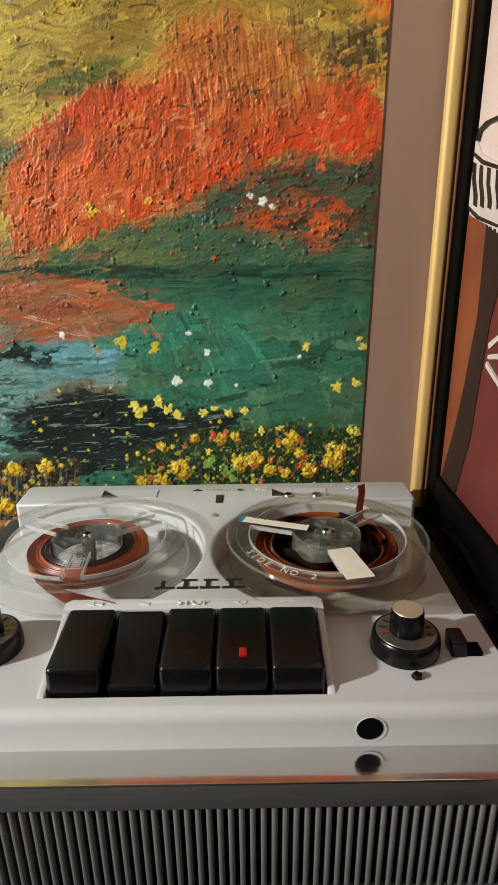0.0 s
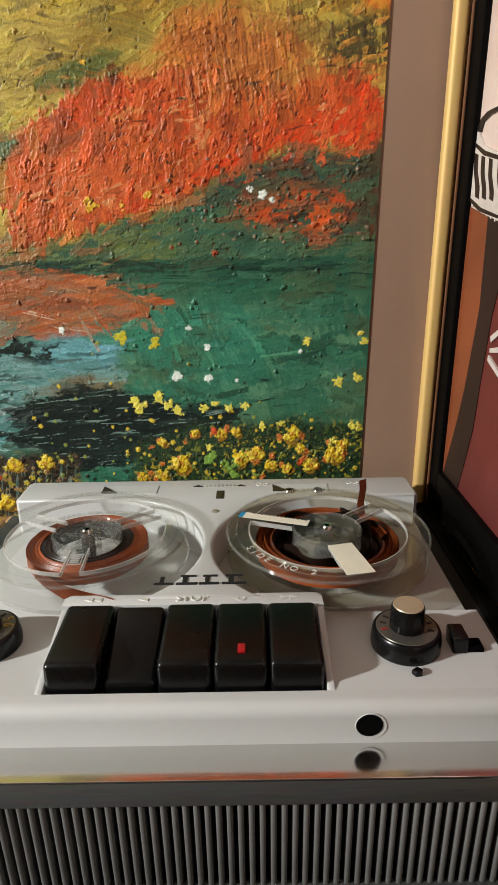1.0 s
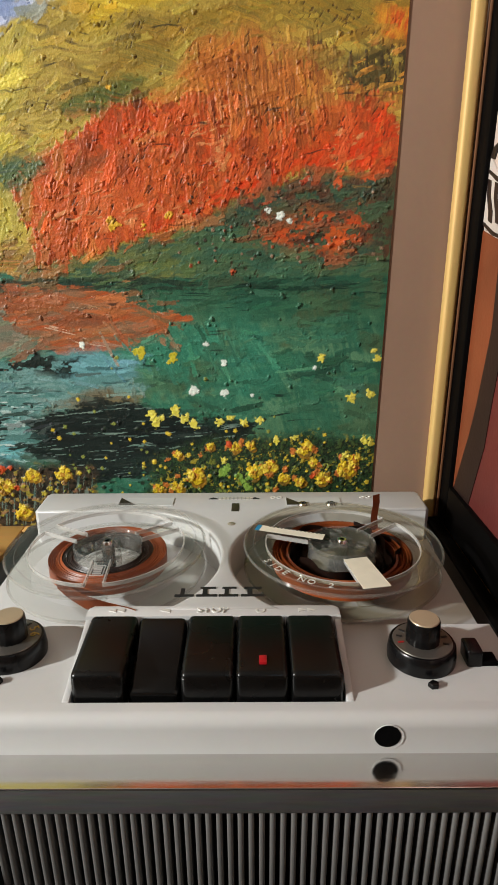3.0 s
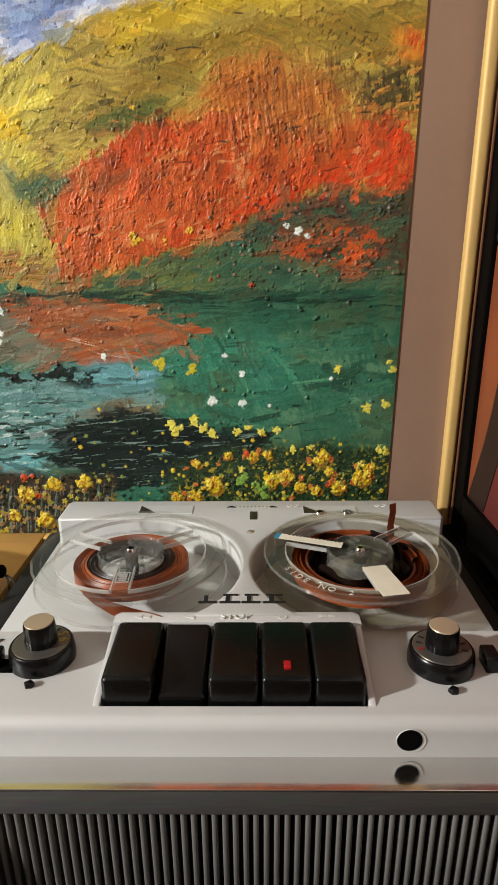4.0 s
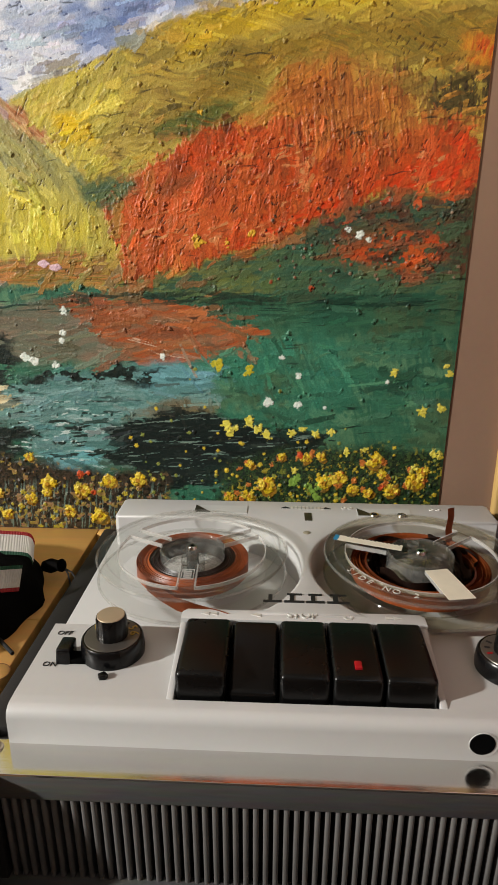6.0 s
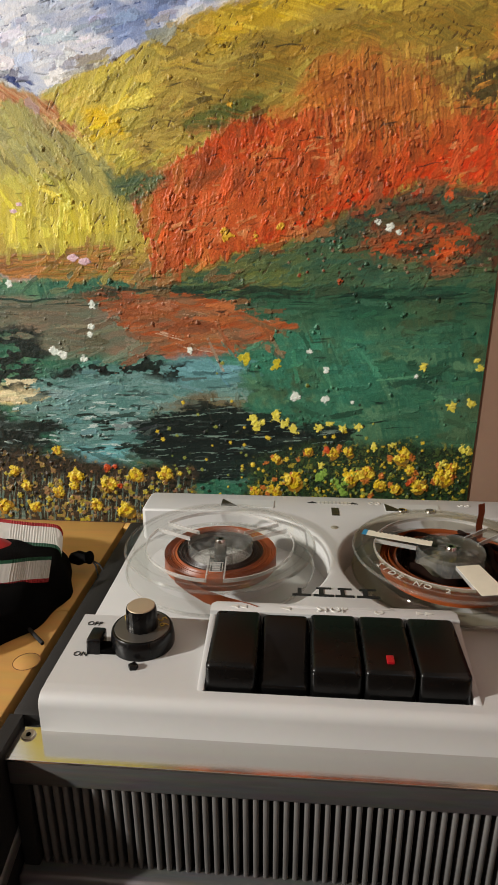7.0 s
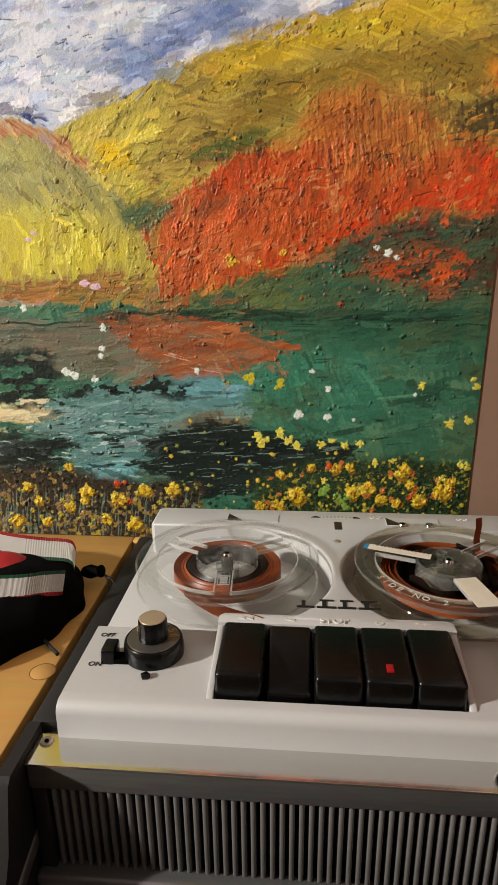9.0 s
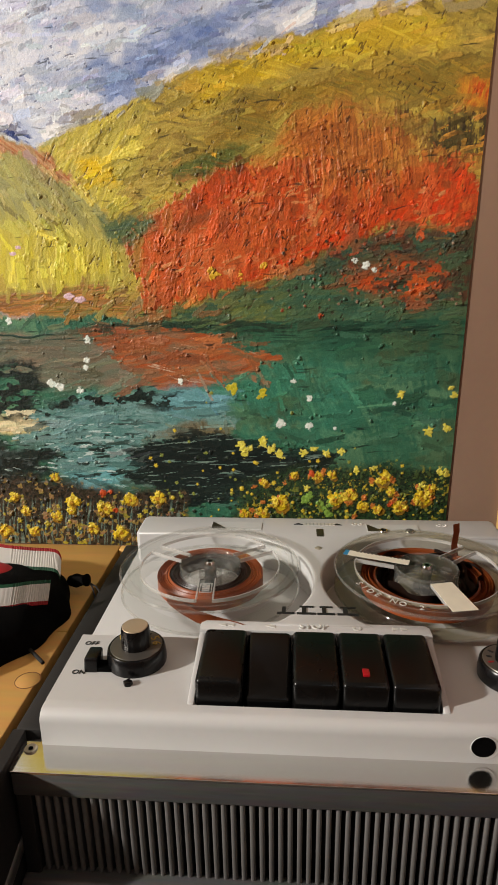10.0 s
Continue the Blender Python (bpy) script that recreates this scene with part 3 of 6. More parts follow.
def reel(name, label, place, turn, mat, tape_r, loose):
    z0, z1 = 0.8960, 0.9122          # undersides of the two flanges
    r = thing(name, label, "tape reel", (*place, z0 - 0.004), "reels on the recorder")
    r.rotation_euler = (0, 0, radians(turn))
    T = Matrix.Translation((0, 0, -(z0 - 0.004)))

    def rp(n, bm, m, lab="", parent=r):
        bm.transform(T)
        return part(n, bm, m, parent, lab)
    flange(rp, "lower_flange", z0, 0.0225, 0.0515, 0.0660, 0.0014, 0.0052, mat)
    flange(rp, "upper_flange", z1, 0.0225, 0.0515, 0.0660, 0.0014, 0.0052, mat)
    # thickened lips of the flanges and the cut-outs, which catch the light
    for z in (z0, z1):
        for rr, w in ((0.0655, 0.0009),):
            rp("flange_lip", lathe([(rr - w, z + 0.0007), (rr, z + 0.0007 + w * 1.6), (rr + w, z + 0.0007), (rr, z + 0.0007 - w * 1.6)], 120, closed=True), M_RIM)
    # each window of the upper flange has a thick wall: two straight sides along the spokes and an outer arc
    for a in (-90, 30, 150):
        for side in (-1, 1):
            y0, y1 = sorted((side * 0.0052, side * 0.0061))
            bm = prism([(0.0222, y0), (0.0508, y0), (0.0508, y1), (0.0222, y1)], z1 - 0.0012, z1 + 0.0017)
            bm.transform(Matrix.Rotation(radians(a), 4, "Z"))
            rp("window_wall", bm, M_WINDOW)
        ring = arc(0, 0, 0.0517, a + 7, a + 113, 30) + arc(0, 0, 0.0510, a + 113, a + 7, 30)
        rp("window_wall", prism(ring, z1 - 0.0008, z1 + 0.0017), M_WINDOW)
    rp("ring_bead", lathe([(0.0588, z1 + 0.0014), (0.0594, z1 + 0.0020), (0.0600, z1 + 0.0014)], 120), M_RIM)
    rp("hub", lathe([(0.0210, z0), (0.0225, z0), (0.0225, z1 + 0.0022), (0.0218, z1 + 0.0028), (0.0210, z1 + 0.0022)], 64, closed=True), M_RIM, "clear moulded hub")
    rp("hub_core", lathe([(0.0045, z0 - 0.002), (0.0085, z0), (0.0085, z1 + 0.0016), (0.0072, z1 + 0.0024), (0.0045, z1 + 0.0020)], 40, closed=True), M_RIM)
    for a in (30, 150, 270):
        rp("hub_boss", lathe([(0.0026, z1 + 0.0008), (0.0042, z1 + 0.0008), (0.0042, z1 + 0.0026), (0.0026, z1 + 0.0026)], 20, (0.0135 * math.cos(radians(a + 60)), 0.0135 * math.sin(radians(a + 60))), True), M_RIM)
    # wound tape: many turns, slightly uneven in height
    random.seed(len(name) + int(tape_r * 10000))
    top = z0 + 0.0018 + 0.0098

    def winding(ra, rb, drop, mat, label):
        prof, rr = [(ra, z0 + 0.0018), (ra, top - drop)], ra
        while rr < rb:
            rr += 0.0005 + 0.0010 * random.random()
            t = top - drop - 0.0002 - 0.0009 * random.random() * (2.4 if loose else 1)
            prof += [(rr, t), (rr + 0.00022, t - (0.0016 if loose else 0.0004))]
        prof += [(rr + 0.0003, top - drop - 0.0008), (rr + 0.0003, z0 + 0.0018)]
        rp("tape_winding", lathe(prof, 96, closed=True), mat, label)
    if loose:
        winding(0.0226, 0.0345, 0.0050, M_TAPESHADE, "inner turns of tape in the shaded tape colour")
        winding(0.0362, 0.0392, 0.0016, M_TAPE, "brown recording tape lying loose in the reel")
        winding(0.0408, 0.0462, 0.0002, M_TAPE, "brown recording tape lying loose in the reel")
    else:
        winding(0.0226, 0.0300, 0.0004, M_TAPESHADE, "inner turns of tape in the shaded tape colour")
        winding(0.0303, tape_r, 0.0, M_TAPE, "brown recording tape wound on the hub")
    return r, rp, z1


reel_a, rpa, ztop = reel("supply_reel", "clear plastic reel partly filled with brown tape", REEL_L, 3, M_REEL, 0.0385, False)
# moulded plate on the near spoke
def plate_bar(r0, r1, y0, y1):
    return prism([(r0, y0), (r1, y0), (r1, y1), (r0, y1)], ztop + 0.0014, ztop + 0.0019)


bm = merge(plate_bar(0.0300, 0.0420, -0.0042, -0.0037), plate_bar(0.0300, 0.0420, 0.0037, 0.0042), plate_bar(0.0300, 0.0305, -0.0037, 0.0037), plate_bar(0.0415, 0.0420, -0.0037, 0.0037),
           *[plate_bar(0.0318 + 0.0024 * k, 0.0330 + 0.0024 * k, -0.0026, 0.0026) for k in range(4)])
bm.transform(Matrix.Rotation(radians(-90), 4, "Z"))
rpa("moulded_plate", bm, M_WINDOW)
reel_b, rpb, ztop = reel("take_up_reel", "clear reel tinted for its shadow, with loose tape and paper labels on its spokes", REEL_R, 10, M_REEL2, 0.0462, True)


def rotated(bm, a):
    bm.transform(Matrix.Rotation(radians(a), 4, "Z"))
    return bm


rpb("label", rotated(prism([(0.0240, -0.0078), (0.0590, -0.0086), (0.0595, 0.0086), (0.0240, 0.0078)], ztop + 0.0021, ztop + 0.0024), -88), M_LABEL, "cream paper label")
lab = rpb("label", rotated(prism([(0.0125, -0.0040), (0.0575, -0.0040), (0.0575, 0.0040), (0.0125, 0.0040)], ztop + 0.0030, ztop + 0.0033), 151), M_LABEL, "narrow white label with a blue end")
rpb("blue_end", rotated(prism([(0.0576, -0.0040), (0.0608, -0.0040), (0.0608, 0.0040), (0.0576, 0.0040)], ztop + 0.0030, ztop + 0.0033), 151), M_BLUE, "blue label end", lab)
rpb("label_print", rotated(merge(*[prism([(0.0145 + 0.0028 * k, -0.0039), (0.0160 + 0.0028 * k, -0.0039), (0.0160 + 0.0028 * k, -0.0030), (0.0145 + 0.0028 * k, -0.0030)], ztop + 0.0033, ztop + 0.0035) for k in range(14)]), 151), M_INK, "", lab)
for k, ch in enumerate("SIDE NO 2"):
    a = 196 + 6.2 * k
    if ch != " ":
        ob = lettering("side_letter", ch, 0.0068, (0, 0, 0), M_EMBOSS, reel_b, (0, 0, a + 90))
        ob.location = (0.0565 * math.cos(radians(a)), 0.0565 * math.sin(radians(a)), ztop + 0.0016 - (0.8960 - 0.004))
# loose turns in the shaded tape colour inside the take-up reel, and its upright tape end
for k, (r0, a0, a1) in enumerate(((0.0285, 20, 150), (0.0325, -60, 70), (0.0360, 40, 170), (0.0300, 190, 300), (0.0385, -30, 60))):
    pts = arc(0, 0, r0, a0, a1, 24)
    pts = [(x * (1 + 0.10 * math.sin(i * 0.42 + k)), y * (1 + 0.10 * math.sin(i * 0.42 + k))) for i, (x, y) in enumerate(pts)]
    bm = bmesh.new()
    lo = [bm.verts.new((x, y, 0.8980)) for x, y in pts]
    hi = [bm.verts.new((x * 1.01, y * 1.01, 0.9085 + 0.0012 * math.sin(i * 0.6))) for i, (x, y) in enumerate(pts)]
    for i in range(len(pts) - 1):
        bm.faces.new((lo[i], lo[i + 1], hi[i + 1], hi[i]))
    bmesh.ops.solidify(bm, geom=bm.faces[:], thickness=0.0003)
    rpb("loose_turn", bm, M_TAPESHADE, "loose dark brown tape turn")
pts = [(0.030, 0.022, 0.8985), (0.034, 0.027, 0.9060), (0.0345, 0.031, 0.9150), (0.037, 0.034, 0.9240), (0.0372, 0.036, 0.9300)]
bm = bmesh.new()
lo = [bm.verts.new((x - 0.003, y - 0.0008, z)) for x, y, z in pts]
hi = [bm.verts.new((x + 0.003, y + 0.0012, z)) for x, y, z in pts]
for i in range(len(pts) - 1):
    bm.faces.new((lo[i], lo[i + 1], hi[i + 1], hi[i]))
bmesh.ops.solidify(bm, geom=bm.faces[:], thickness=0.0003)
rpb("tape_end", bm, M_TAPE, "brown tape end standing up")
# the run of tape from the supply reel into the head slot
bm = bmesh.new()
run = [(-0.1440, 0.3290), (-0.1330, 0.3170), (-0.1200, 0.3060), (-0.1050, 0.2985), (-0.0920, 0.2935), (-0.0860, 0.2905)]
lo = [bm.verts.new((x, y, 0.8965)) for x, y in run]
hi = [bm.verts.new((x, y, 0.9060)) for x, y in run]
for i in range(len(run) - 1):
    bm.faces.new((lo[i], lo[i + 1], hi[i + 1], hi[i]))
bmesh.ops.solidify(bm, geom=bm.faces[:], thickness=0.0003)
tagged(part("tape_run", bm, M_TAPE), "brown tape running from the reel to the heads", "recording tape")
for nm, c in (("supply_spindle", REEL_L), ("take_up_spindle", REEL_R)):
    rpart(nm, lathe([(0.0060, FLOOR_Z), (0.0060, 0.888), (0.0040, 0.892), (0.0040, 0.9140), (0.0028, 0.9160), (0.0016, 0.9160), (0.0014, 0.912), (0, 0.912)], 28, c), M_CHROME, "chromed reel spindle")

# ---- the impasto landscape painting ----
# Outlines of its colour fields, in centimetres from the lower left corner of the canvas.
RIGHT_HILL = [(14.3, 35.4), (17.7, 36.7), (21.1, 38.3), (25.7, 40.0), (30.2, 41.7), (33.2, 42.2), (37.0, 43.2), (40.3, 44.0), (42.8, 44.4), (45.2, 45.0), (50.8, 45.7), (53.4, 19.7), (12.5, 20.0)]
YELLOW_BAND = [(27.0, 40.4), (31.0, 41.6), (37.0, 42.6), (42.4, 43.5), (46.6, 43.0), (47.1, 41.7), (42.6, 41.1), (37.1, 40.8), (31.4, 39.4), (27.4, 38.0)]
OLIVE_BAND = [(31.4, 38.6), (37.1, 40.2), (43.0, 40.7), (50.6, 40.7), (50.8, 37.8), (45.7, 37.6), (40.6, 38.0), (36.2, 37.9), (30.9, 35.5), (26.8, 34.5)]
LEFT_FLANK = [(14.7, 35.4), (18.2, 36.8), (23.8, 38.9), (23.1, 35.3), (21.5, 32.3), (20.9, 29.7), (19.0, 30.4), (16.8, 32.9)]
YEL_SPOT = [(17.7, 34.4), (19.1, 34.6), (20.2, 33.7), (20.6, 32.4), (18.9, 32.4), (17.8, 33.2)]
GREEN_PATCH = [(25.3, 33.4), (27.2, 34.5), (29.8, 35.3), (31.8, 34.9), (29.9, 33.8), (27.6, 32.8), (25.8, 32.7)]
OCHRE = [(30.9, 33.4), (33.1, 34.9), (36.2, 37.1), (38.0, 37.8), (39.7, 37.6), (38.9, 35.6), (35.4, 33.9), (32.2, 32.9)]
RIGHT_ORANGE = [(47.3, 39.1), (50.6, 39.9), (51.0, 36.5), (49.2, 36.7), (47.6, 37.3)]
SCRATCH = [(40.6, 37.4), (44.0, 37.8), (47.4, 37.4), (50.9, 37.2), (51.3, 33.3), (47.3, 33.6), (44.2, 34.1), (41.5, 35.2)]
VALLEY = [(18.7, 30.0), (20.1, 29.5), (22.3, 29.9), (23.7, 29.7), (22.7, 28.4), (21.3, 27.5), (20.0, 28.4)]
RED = [(21.3, 27.5), (23.3, 29.5), (26.2, 31.6), (29.0, 33.4), (31.8, 33.4), (34.5, 33.8), (37.2, 34.1), (39.9, 33.2), (43.0, 32.7), (45.1, 33.2), (47.7, 33.8), (49.1, 32.2), (50.1, 30.8), (49.7, 29.9), (49.3, 28.5), (47.6, 28.9), (45.4, 28.9), (43.2, 28.8), (40.9, 28.3), (38.2, 27.2), (35.4, 25.9), (32.1, 24.8), (28.7, 23.8), (24.8, 22.8), (22.0, 22.5), (22.8, 24.2), (21.4, 25.4)]
BROWNRED = [(36.5, 37.1), (38.8, 37.7), (41.0, 37.0), (44.2, 35.1), (45.1, 33.0), (43.0, 31.4), (39.9, 31.3), (37.2, 31.8), (34.9, 32.9), (34.5, 34.5)]
SALMON = [(21.6, 27.5), (25.2, 29.9), (29.9, 30.0), (31.2, 27.8), (30.7, 25.1), (26.3, 23.5), (22.6, 23.1), (22.5, 25.2)]
BRIGHTRED = [(39.1, 28.9), (42.6, 30.2), (46.2, 30.9), (47.8, 33.0), (49.4, 32.1), (50.1, 30.8), (49.3, 28.7), (45.4, 28.9), (40.9, 28.3), (36.4, 26.3), (31.6, 24.7), (31.2, 25.5)]
UNDERRED = [(37.3, 26.7), (40.9, 28.0), (44.5, 28.6), (48.1, 28.6), (50.5, 29.2), (50.9, 21.6), (44.0, 22.1), (37.3, 23.6), (35.4, 25.5)]
REDPATCH1 = [(40.1, 25.4), (43.7, 26.1), (47.8, 26.4), (48.0, 24.4), (45.7, 23.3), (43.4, 23.8), (40.6, 23.6), (38.3, 23.6)]
REDPATCH2 = [(34.0, 24.3), (35.9, 24.8), (36.6, 23.4), (35.2, 22.7), (34.2, 23.2)]
DARKEDGE = [(48.1, 28.8), (50.7, 29.6), (51.1, 19.7), (50.0, 19.7), (48.6, 22.6), (47.4, 25.7)]
GREENBAND = [(22.3, 22.5), (25.8, 22.8), (29.7, 23.8), (34.5, 25.2), (36.6, 25.9), (39.2, 23.6), (43.9, 22.4), (50.7, 22.3), (50.8, 20.7), (34.5, 21.1), (24.7, 21.3), (21.7, 21.6)]
LAKE = [(1.8, 22.1), (19.8, 21.8), (29.6, 21.2), (39.3, 21.3), (51.4, 21.6), (53.5, -1.3), (-2.5, -2.5)]
TEAL = [(28.5, 17.9), (33.5, 18.6), (39.4, 17.9), (41.4, 14.9), (39.5, 11.3), (34.5, 10.2), (29.4, 11.2), (25.8, 12.3)]
GREY = [(6.3, 20.6), (17.1, 20.4), (21.0, 18.0), (22.3, 15.4), (14.0, 15.4), (5.9, 18.0)]
OCHRE_LOW = [(6.9, 24.2), (12.9, 23.9), (19.0, 24.8), (22.8, 22.4), (19.8, 21.9), (12.7, 21.9), (6.5, 22.0)]
REFLECT = [(17.1, 20.5), (19.7, 20.9), (26.2, 20.5), (29.1, 19.4), (32.0, 18.5), (34.1, 17.8), (31.0, 16.8), (27.7, 15.8), (23.9, 15.3), (22.1, 16.3), (19.5, 18.4)]
TEALGREY = [(11.8, 14.1), (19.2, 14.9), (24.4, 15.4), (29.0, 14.9), (30.4, 12.8), (25.7, 11.0), (21.0, 10.1), (20.7, 6.8), (19.0, 5.8), (14.7, 5.9), (11.2, 9.5), (9.2, 10.6)]
CYAN = [(23.4, 15.2), (26.4, 15.7), (29.5, 14.9), (28.4, 13.4), (24.8, 13.1), (22.8, 13.9)]
CYANLOW = [(14.2, 7.0), (18.7, 7.9), (19.4, 6.5), (17.9, 5.7), (14.7, 5.7)]
TAN = [(23.1, 11.2), (26.8, 12.6), (29.9, 12.0), (29.3, 10.4), (25.2, 10.4)]
DARKPOOL = [(20.1, 9.3), (22.6, 10.4), (25.7, 10.7), (28.6, 11.5), (30.9, 10.6), (33.5, 9.7), (37.5, 9.4), (39.6, 8.9), (37.6, 8.0), (39.1, 7.0), (36.6, 6.3), (34.5, 5.3), (30.3, 4.9), (25.4, 4.3), (23.9, 5.7), (21.2, 6.1), (19.4, 7.1), (20.8, 8.0)]
DARKSTREAK = [(1.3, 9.5), (10.1, 9.2), (13.9, 8.9), (11.1, 8.1), (14.2, 7.2), (10.9, 6.4), (0.7, 6.0)]
DARKLEFT = [(7.5, 18.2), (12.5, 17.8), (13.3, 16.1), (11.1, 14.1), (15.2, 14.6), (15.6, 13.9), (10.9, 12.8), (6.8, 12.8)]
DARKLEFT2 = [(6.4, 10.4), (10.6, 10.0), (13.1, 9.2), (10.2, 7.0), (7.9, 5.3), (5.7, 5.3)]
ISLETS = [(15.0, 14.6), (19.2, 15.4), (24.9, 14.9), (24.3, 13.8), (19.1, 13.6), (14.4, 13.8)]
CREAM = [(6.8, 12.8), (9.9, 12.8), (12.5, 12.1), (11.2, 11.2), (6.5, 11.0)]
FLOWERBED_L = [(0.8, 6.3), (10.9, 6.7), (18.5, 5.7), (25.5, 5.6), (25.2, -1.9), (-0.7, -2.4)]
FLOWERBED_R = [(30.8, 6.9), (35.5, 8.1), (41.6, 8.4), (49.7, 8.2), (50.4, -1.3), (27.9, -1.8)]
LEFT_HILL = [(7.3, 35.9), (11.0, 36.4), (11.9, 36.2), (15.3, 34.4), (18.2, 31.9), (20.0, 29.3), (21.5, 26.9), (21.6, 25.0), (18.9, 24.2), (5.2, 22.9)]
LEFT_LOW = [(6.3, 29.5), (12.9, 29.8), (17.0, 28.9), (21.2, 26.7), (21.4, 25.0), (18.9, 24.3), (5.3, 23.4)]
RIDGE = [(7.4, 36.1), (11.5, 36.2), (13.6, 35.3), (15.3, 34.4), (17.4, 32.7), (17.1, 32.3), (14.7, 33.6), (12.2, 35.0), (7.2, 35.0)]
FLOWERS = [(14.5, 4.5, 0.78), (17.5, 3.9, 0.78), (20.0, 4.8, 0.73), (22.7, 5.0, 0.73), (18.9, 1.4, 0.78), (16.2, 1.8, 0.62), (12.9, 7.0, 0.47), (12.7, 3.0, 0.57), (14.2, 3.6, 0.47), (10.3, 1.4, 0.57), (8.7, 5.0, 0.47), (9.7, 3.5, 0.52), (7.3, 1.4, 0.68), (34.2, 4.7, 0.89), (30.9, 3.5, 0.52), (32.6, 3.7, 0.62), (39.4, 5.1, 0.83), (40.6, 5.5, 0.73), (43.5, 7.2, 0.78), (45.2, 4.4, 0.73), (47.1, 5.3, 0.83), (47.8, 6.1, 0.68), (37.6, 7.3, 0.57), (38.9, 7.5, 0.47), (41.8, 4.4, 0.57), (43.2, 4.1, 0.52), (44.3, 5.9, 0.47), (32.7, 6.6, 0.42), (35.5, 7.4, 0.36)]
BUDS = [(30.9, 9.8, 0.57), (30.6, 10.3, 0.36), (32.7, 10.6, 0.52), (33.4, 9.8, 0.42), (34.1, 9.4, 0.47), (36.3, 9.5, 0.42), (37.2, 9.9, 0.31), (38.3, 9.5, 0.31), (47.3, 11.6, 0.52), (48.9, 11.9, 0.42), (48.7, 7.8, 0.52), (47.0, 6.4, 0.36), (41.1, 7.8, 0.47), (39.6, 9.7, 0.31), (44.6, 14.9, 0.31), (49.2, 14.9, 0.36), (48.9, 15.4, 0.26), (36.6, 6.1, 0.31), (42.7, 8.1, 0.31)]
WHITES = [(34.1, 12.2, 0.47), (36.7, 12.0, 0.42), (35.3, 16.1, 0.31), (36.7, 14.6, 0.31), (17.1, 19.9, 0.42), (16.9, 18.0, 0.31), (16.8, 17.4, 0.26), (25.3, 16.1, 0.36), (44.1, 14.1, 0.21), (39.0, 11.8, 0.16), (13.6, 15.9, 0.52), (14.3, 15.7, 0.42), (16.1, 15.3, 0.36), (41.0, 25.8, 0.42), (40.1, 26.2, 0.26), (41.7, 25.4, 0.26), (10.2, 21.6, 0.42)]
LIMES = [(30.0, 15.5, 0.57), (32.6, 14.9, 0.47), (28.5, 25.3, 0.47), (28.2, 25.7, 0.31), (30.7, 25.2, 0.31), (32.6, 26.0, 0.31), (28.6, 34.5, 0.26)]
PINKS = [(15.9, 23.6, 0.62), (16.8, 23.3, 0.57), (11.3, 27.2, 0.36), (11.8, 27.7, 0.31)]
REDS = [(17.4, 5.4, 0.36), (18.2, 5.5, 0.31), (37.1, 7.6, 0.42), (18.6, 3.6, 0.31), (37.4, 21.7, 0.26), (44.3, 4.7, 0.31)]
PEACH = [(28.2, 30.2), (29.6, 31.0), (31.4, 31.9), (33.0, 32.0), (32.0, 31.0), (30.2, 30.2), (29.0, 29.8)]
BROWNSTREAK = [(24.6, 29.2), (26.4, 30.0), (28.6, 30.2), (28.9, 29.5), (27.0, 29.2), (25.4, 28.6)]
THICKET = [(42.5, 36.2), (45.5, 36.0), (48.0, 36.9), (50.6, 37.4), (50.8, 34.2), (48.6, 34.0), (46.6, 33.0), (44.6, 33.8), (42.8, 34.8)]
NAVY = [(9.6, 36.9), (11.6, 37.5), (13.3, 36.6), (14.6, 35.9), (14.2, 35.2), (12.6, 36.0), (11.0, 36.5)]
RIDGE_BLUE = [(20.5, 38.6), (25.5, 41.2), (31.0, 43.6), (38.0, 45.4), (38.0, 46.6), (30.0, 45.0), (24.0, 42.4), (19.5, 39.6)]
SIZE, WIDE, GRID = 50.0, 49.48, 880
COLS = np.concatenate([np.linspace(0, 5.8, 60, endpoint=False), np.linspace(5.8, WIDE, GRID - 60)])
ROWS = np.concatenate([np.linspace(0, 47.5, GRID - 20, endpoint=False), np.linspace(47.5, SIZE, 20)])
gu, gv = np.meshgrid(COLS, ROWS)


TABLE = np.random.RandomState(11).rand(512, 512)


def vn(x, y, seed):
    """Smooth value noise, 0 to 1."""
    xi, yi = np.floor(x), np.floor(y)
    fx, fy = x - xi, y - yi
    fx, fy = fx * fx * (3 - 2 * fx), fy * fy * (3 - 2 * fy)
    xi, yi = xi.astype(np.int32) + seed * 101, yi.astype(np.int32) + seed * 37

    def h(a, b):
        return TABLE[b & 511, a & 511]
    a, b, c, d = h(xi, yi), h(xi + 1, yi), h(xi, yi + 1), h(xi + 1, yi + 1)
    return (a * (1 - fx) + b * fx) * (1 - fy) + (c * (1 - fx) + d * fx) * fy


def fbm(x, y, seed, octaves=3):
    total, amp, norm = 0, 1.0, 0
    for o in range(octaves):
        total = total + amp * vn(x * 2 ** o, y * 2 ** o, seed + 17 * o)
        norm += amp
        amp *= 0.55
    return total / norm


def sm(a, b, x):
    t = np.clip((x - a) / (b - a), 0, 1)
    return t * t * (3 - 2 * t)


def strokes(angle, length, width, seed, octaves=3):
    a = np.radians(angle)
    wob = 0.35 * (fbm(gu * 0.5, gv * 0.5, seed + 5, 2) - 0.5) * width * 6
    return fbm((gu * np.cos(a) + gv * np.sin(a)) / length, (-gu * np.sin(a) + gv * np.cos(a) + wob) / width, seed, octaves)


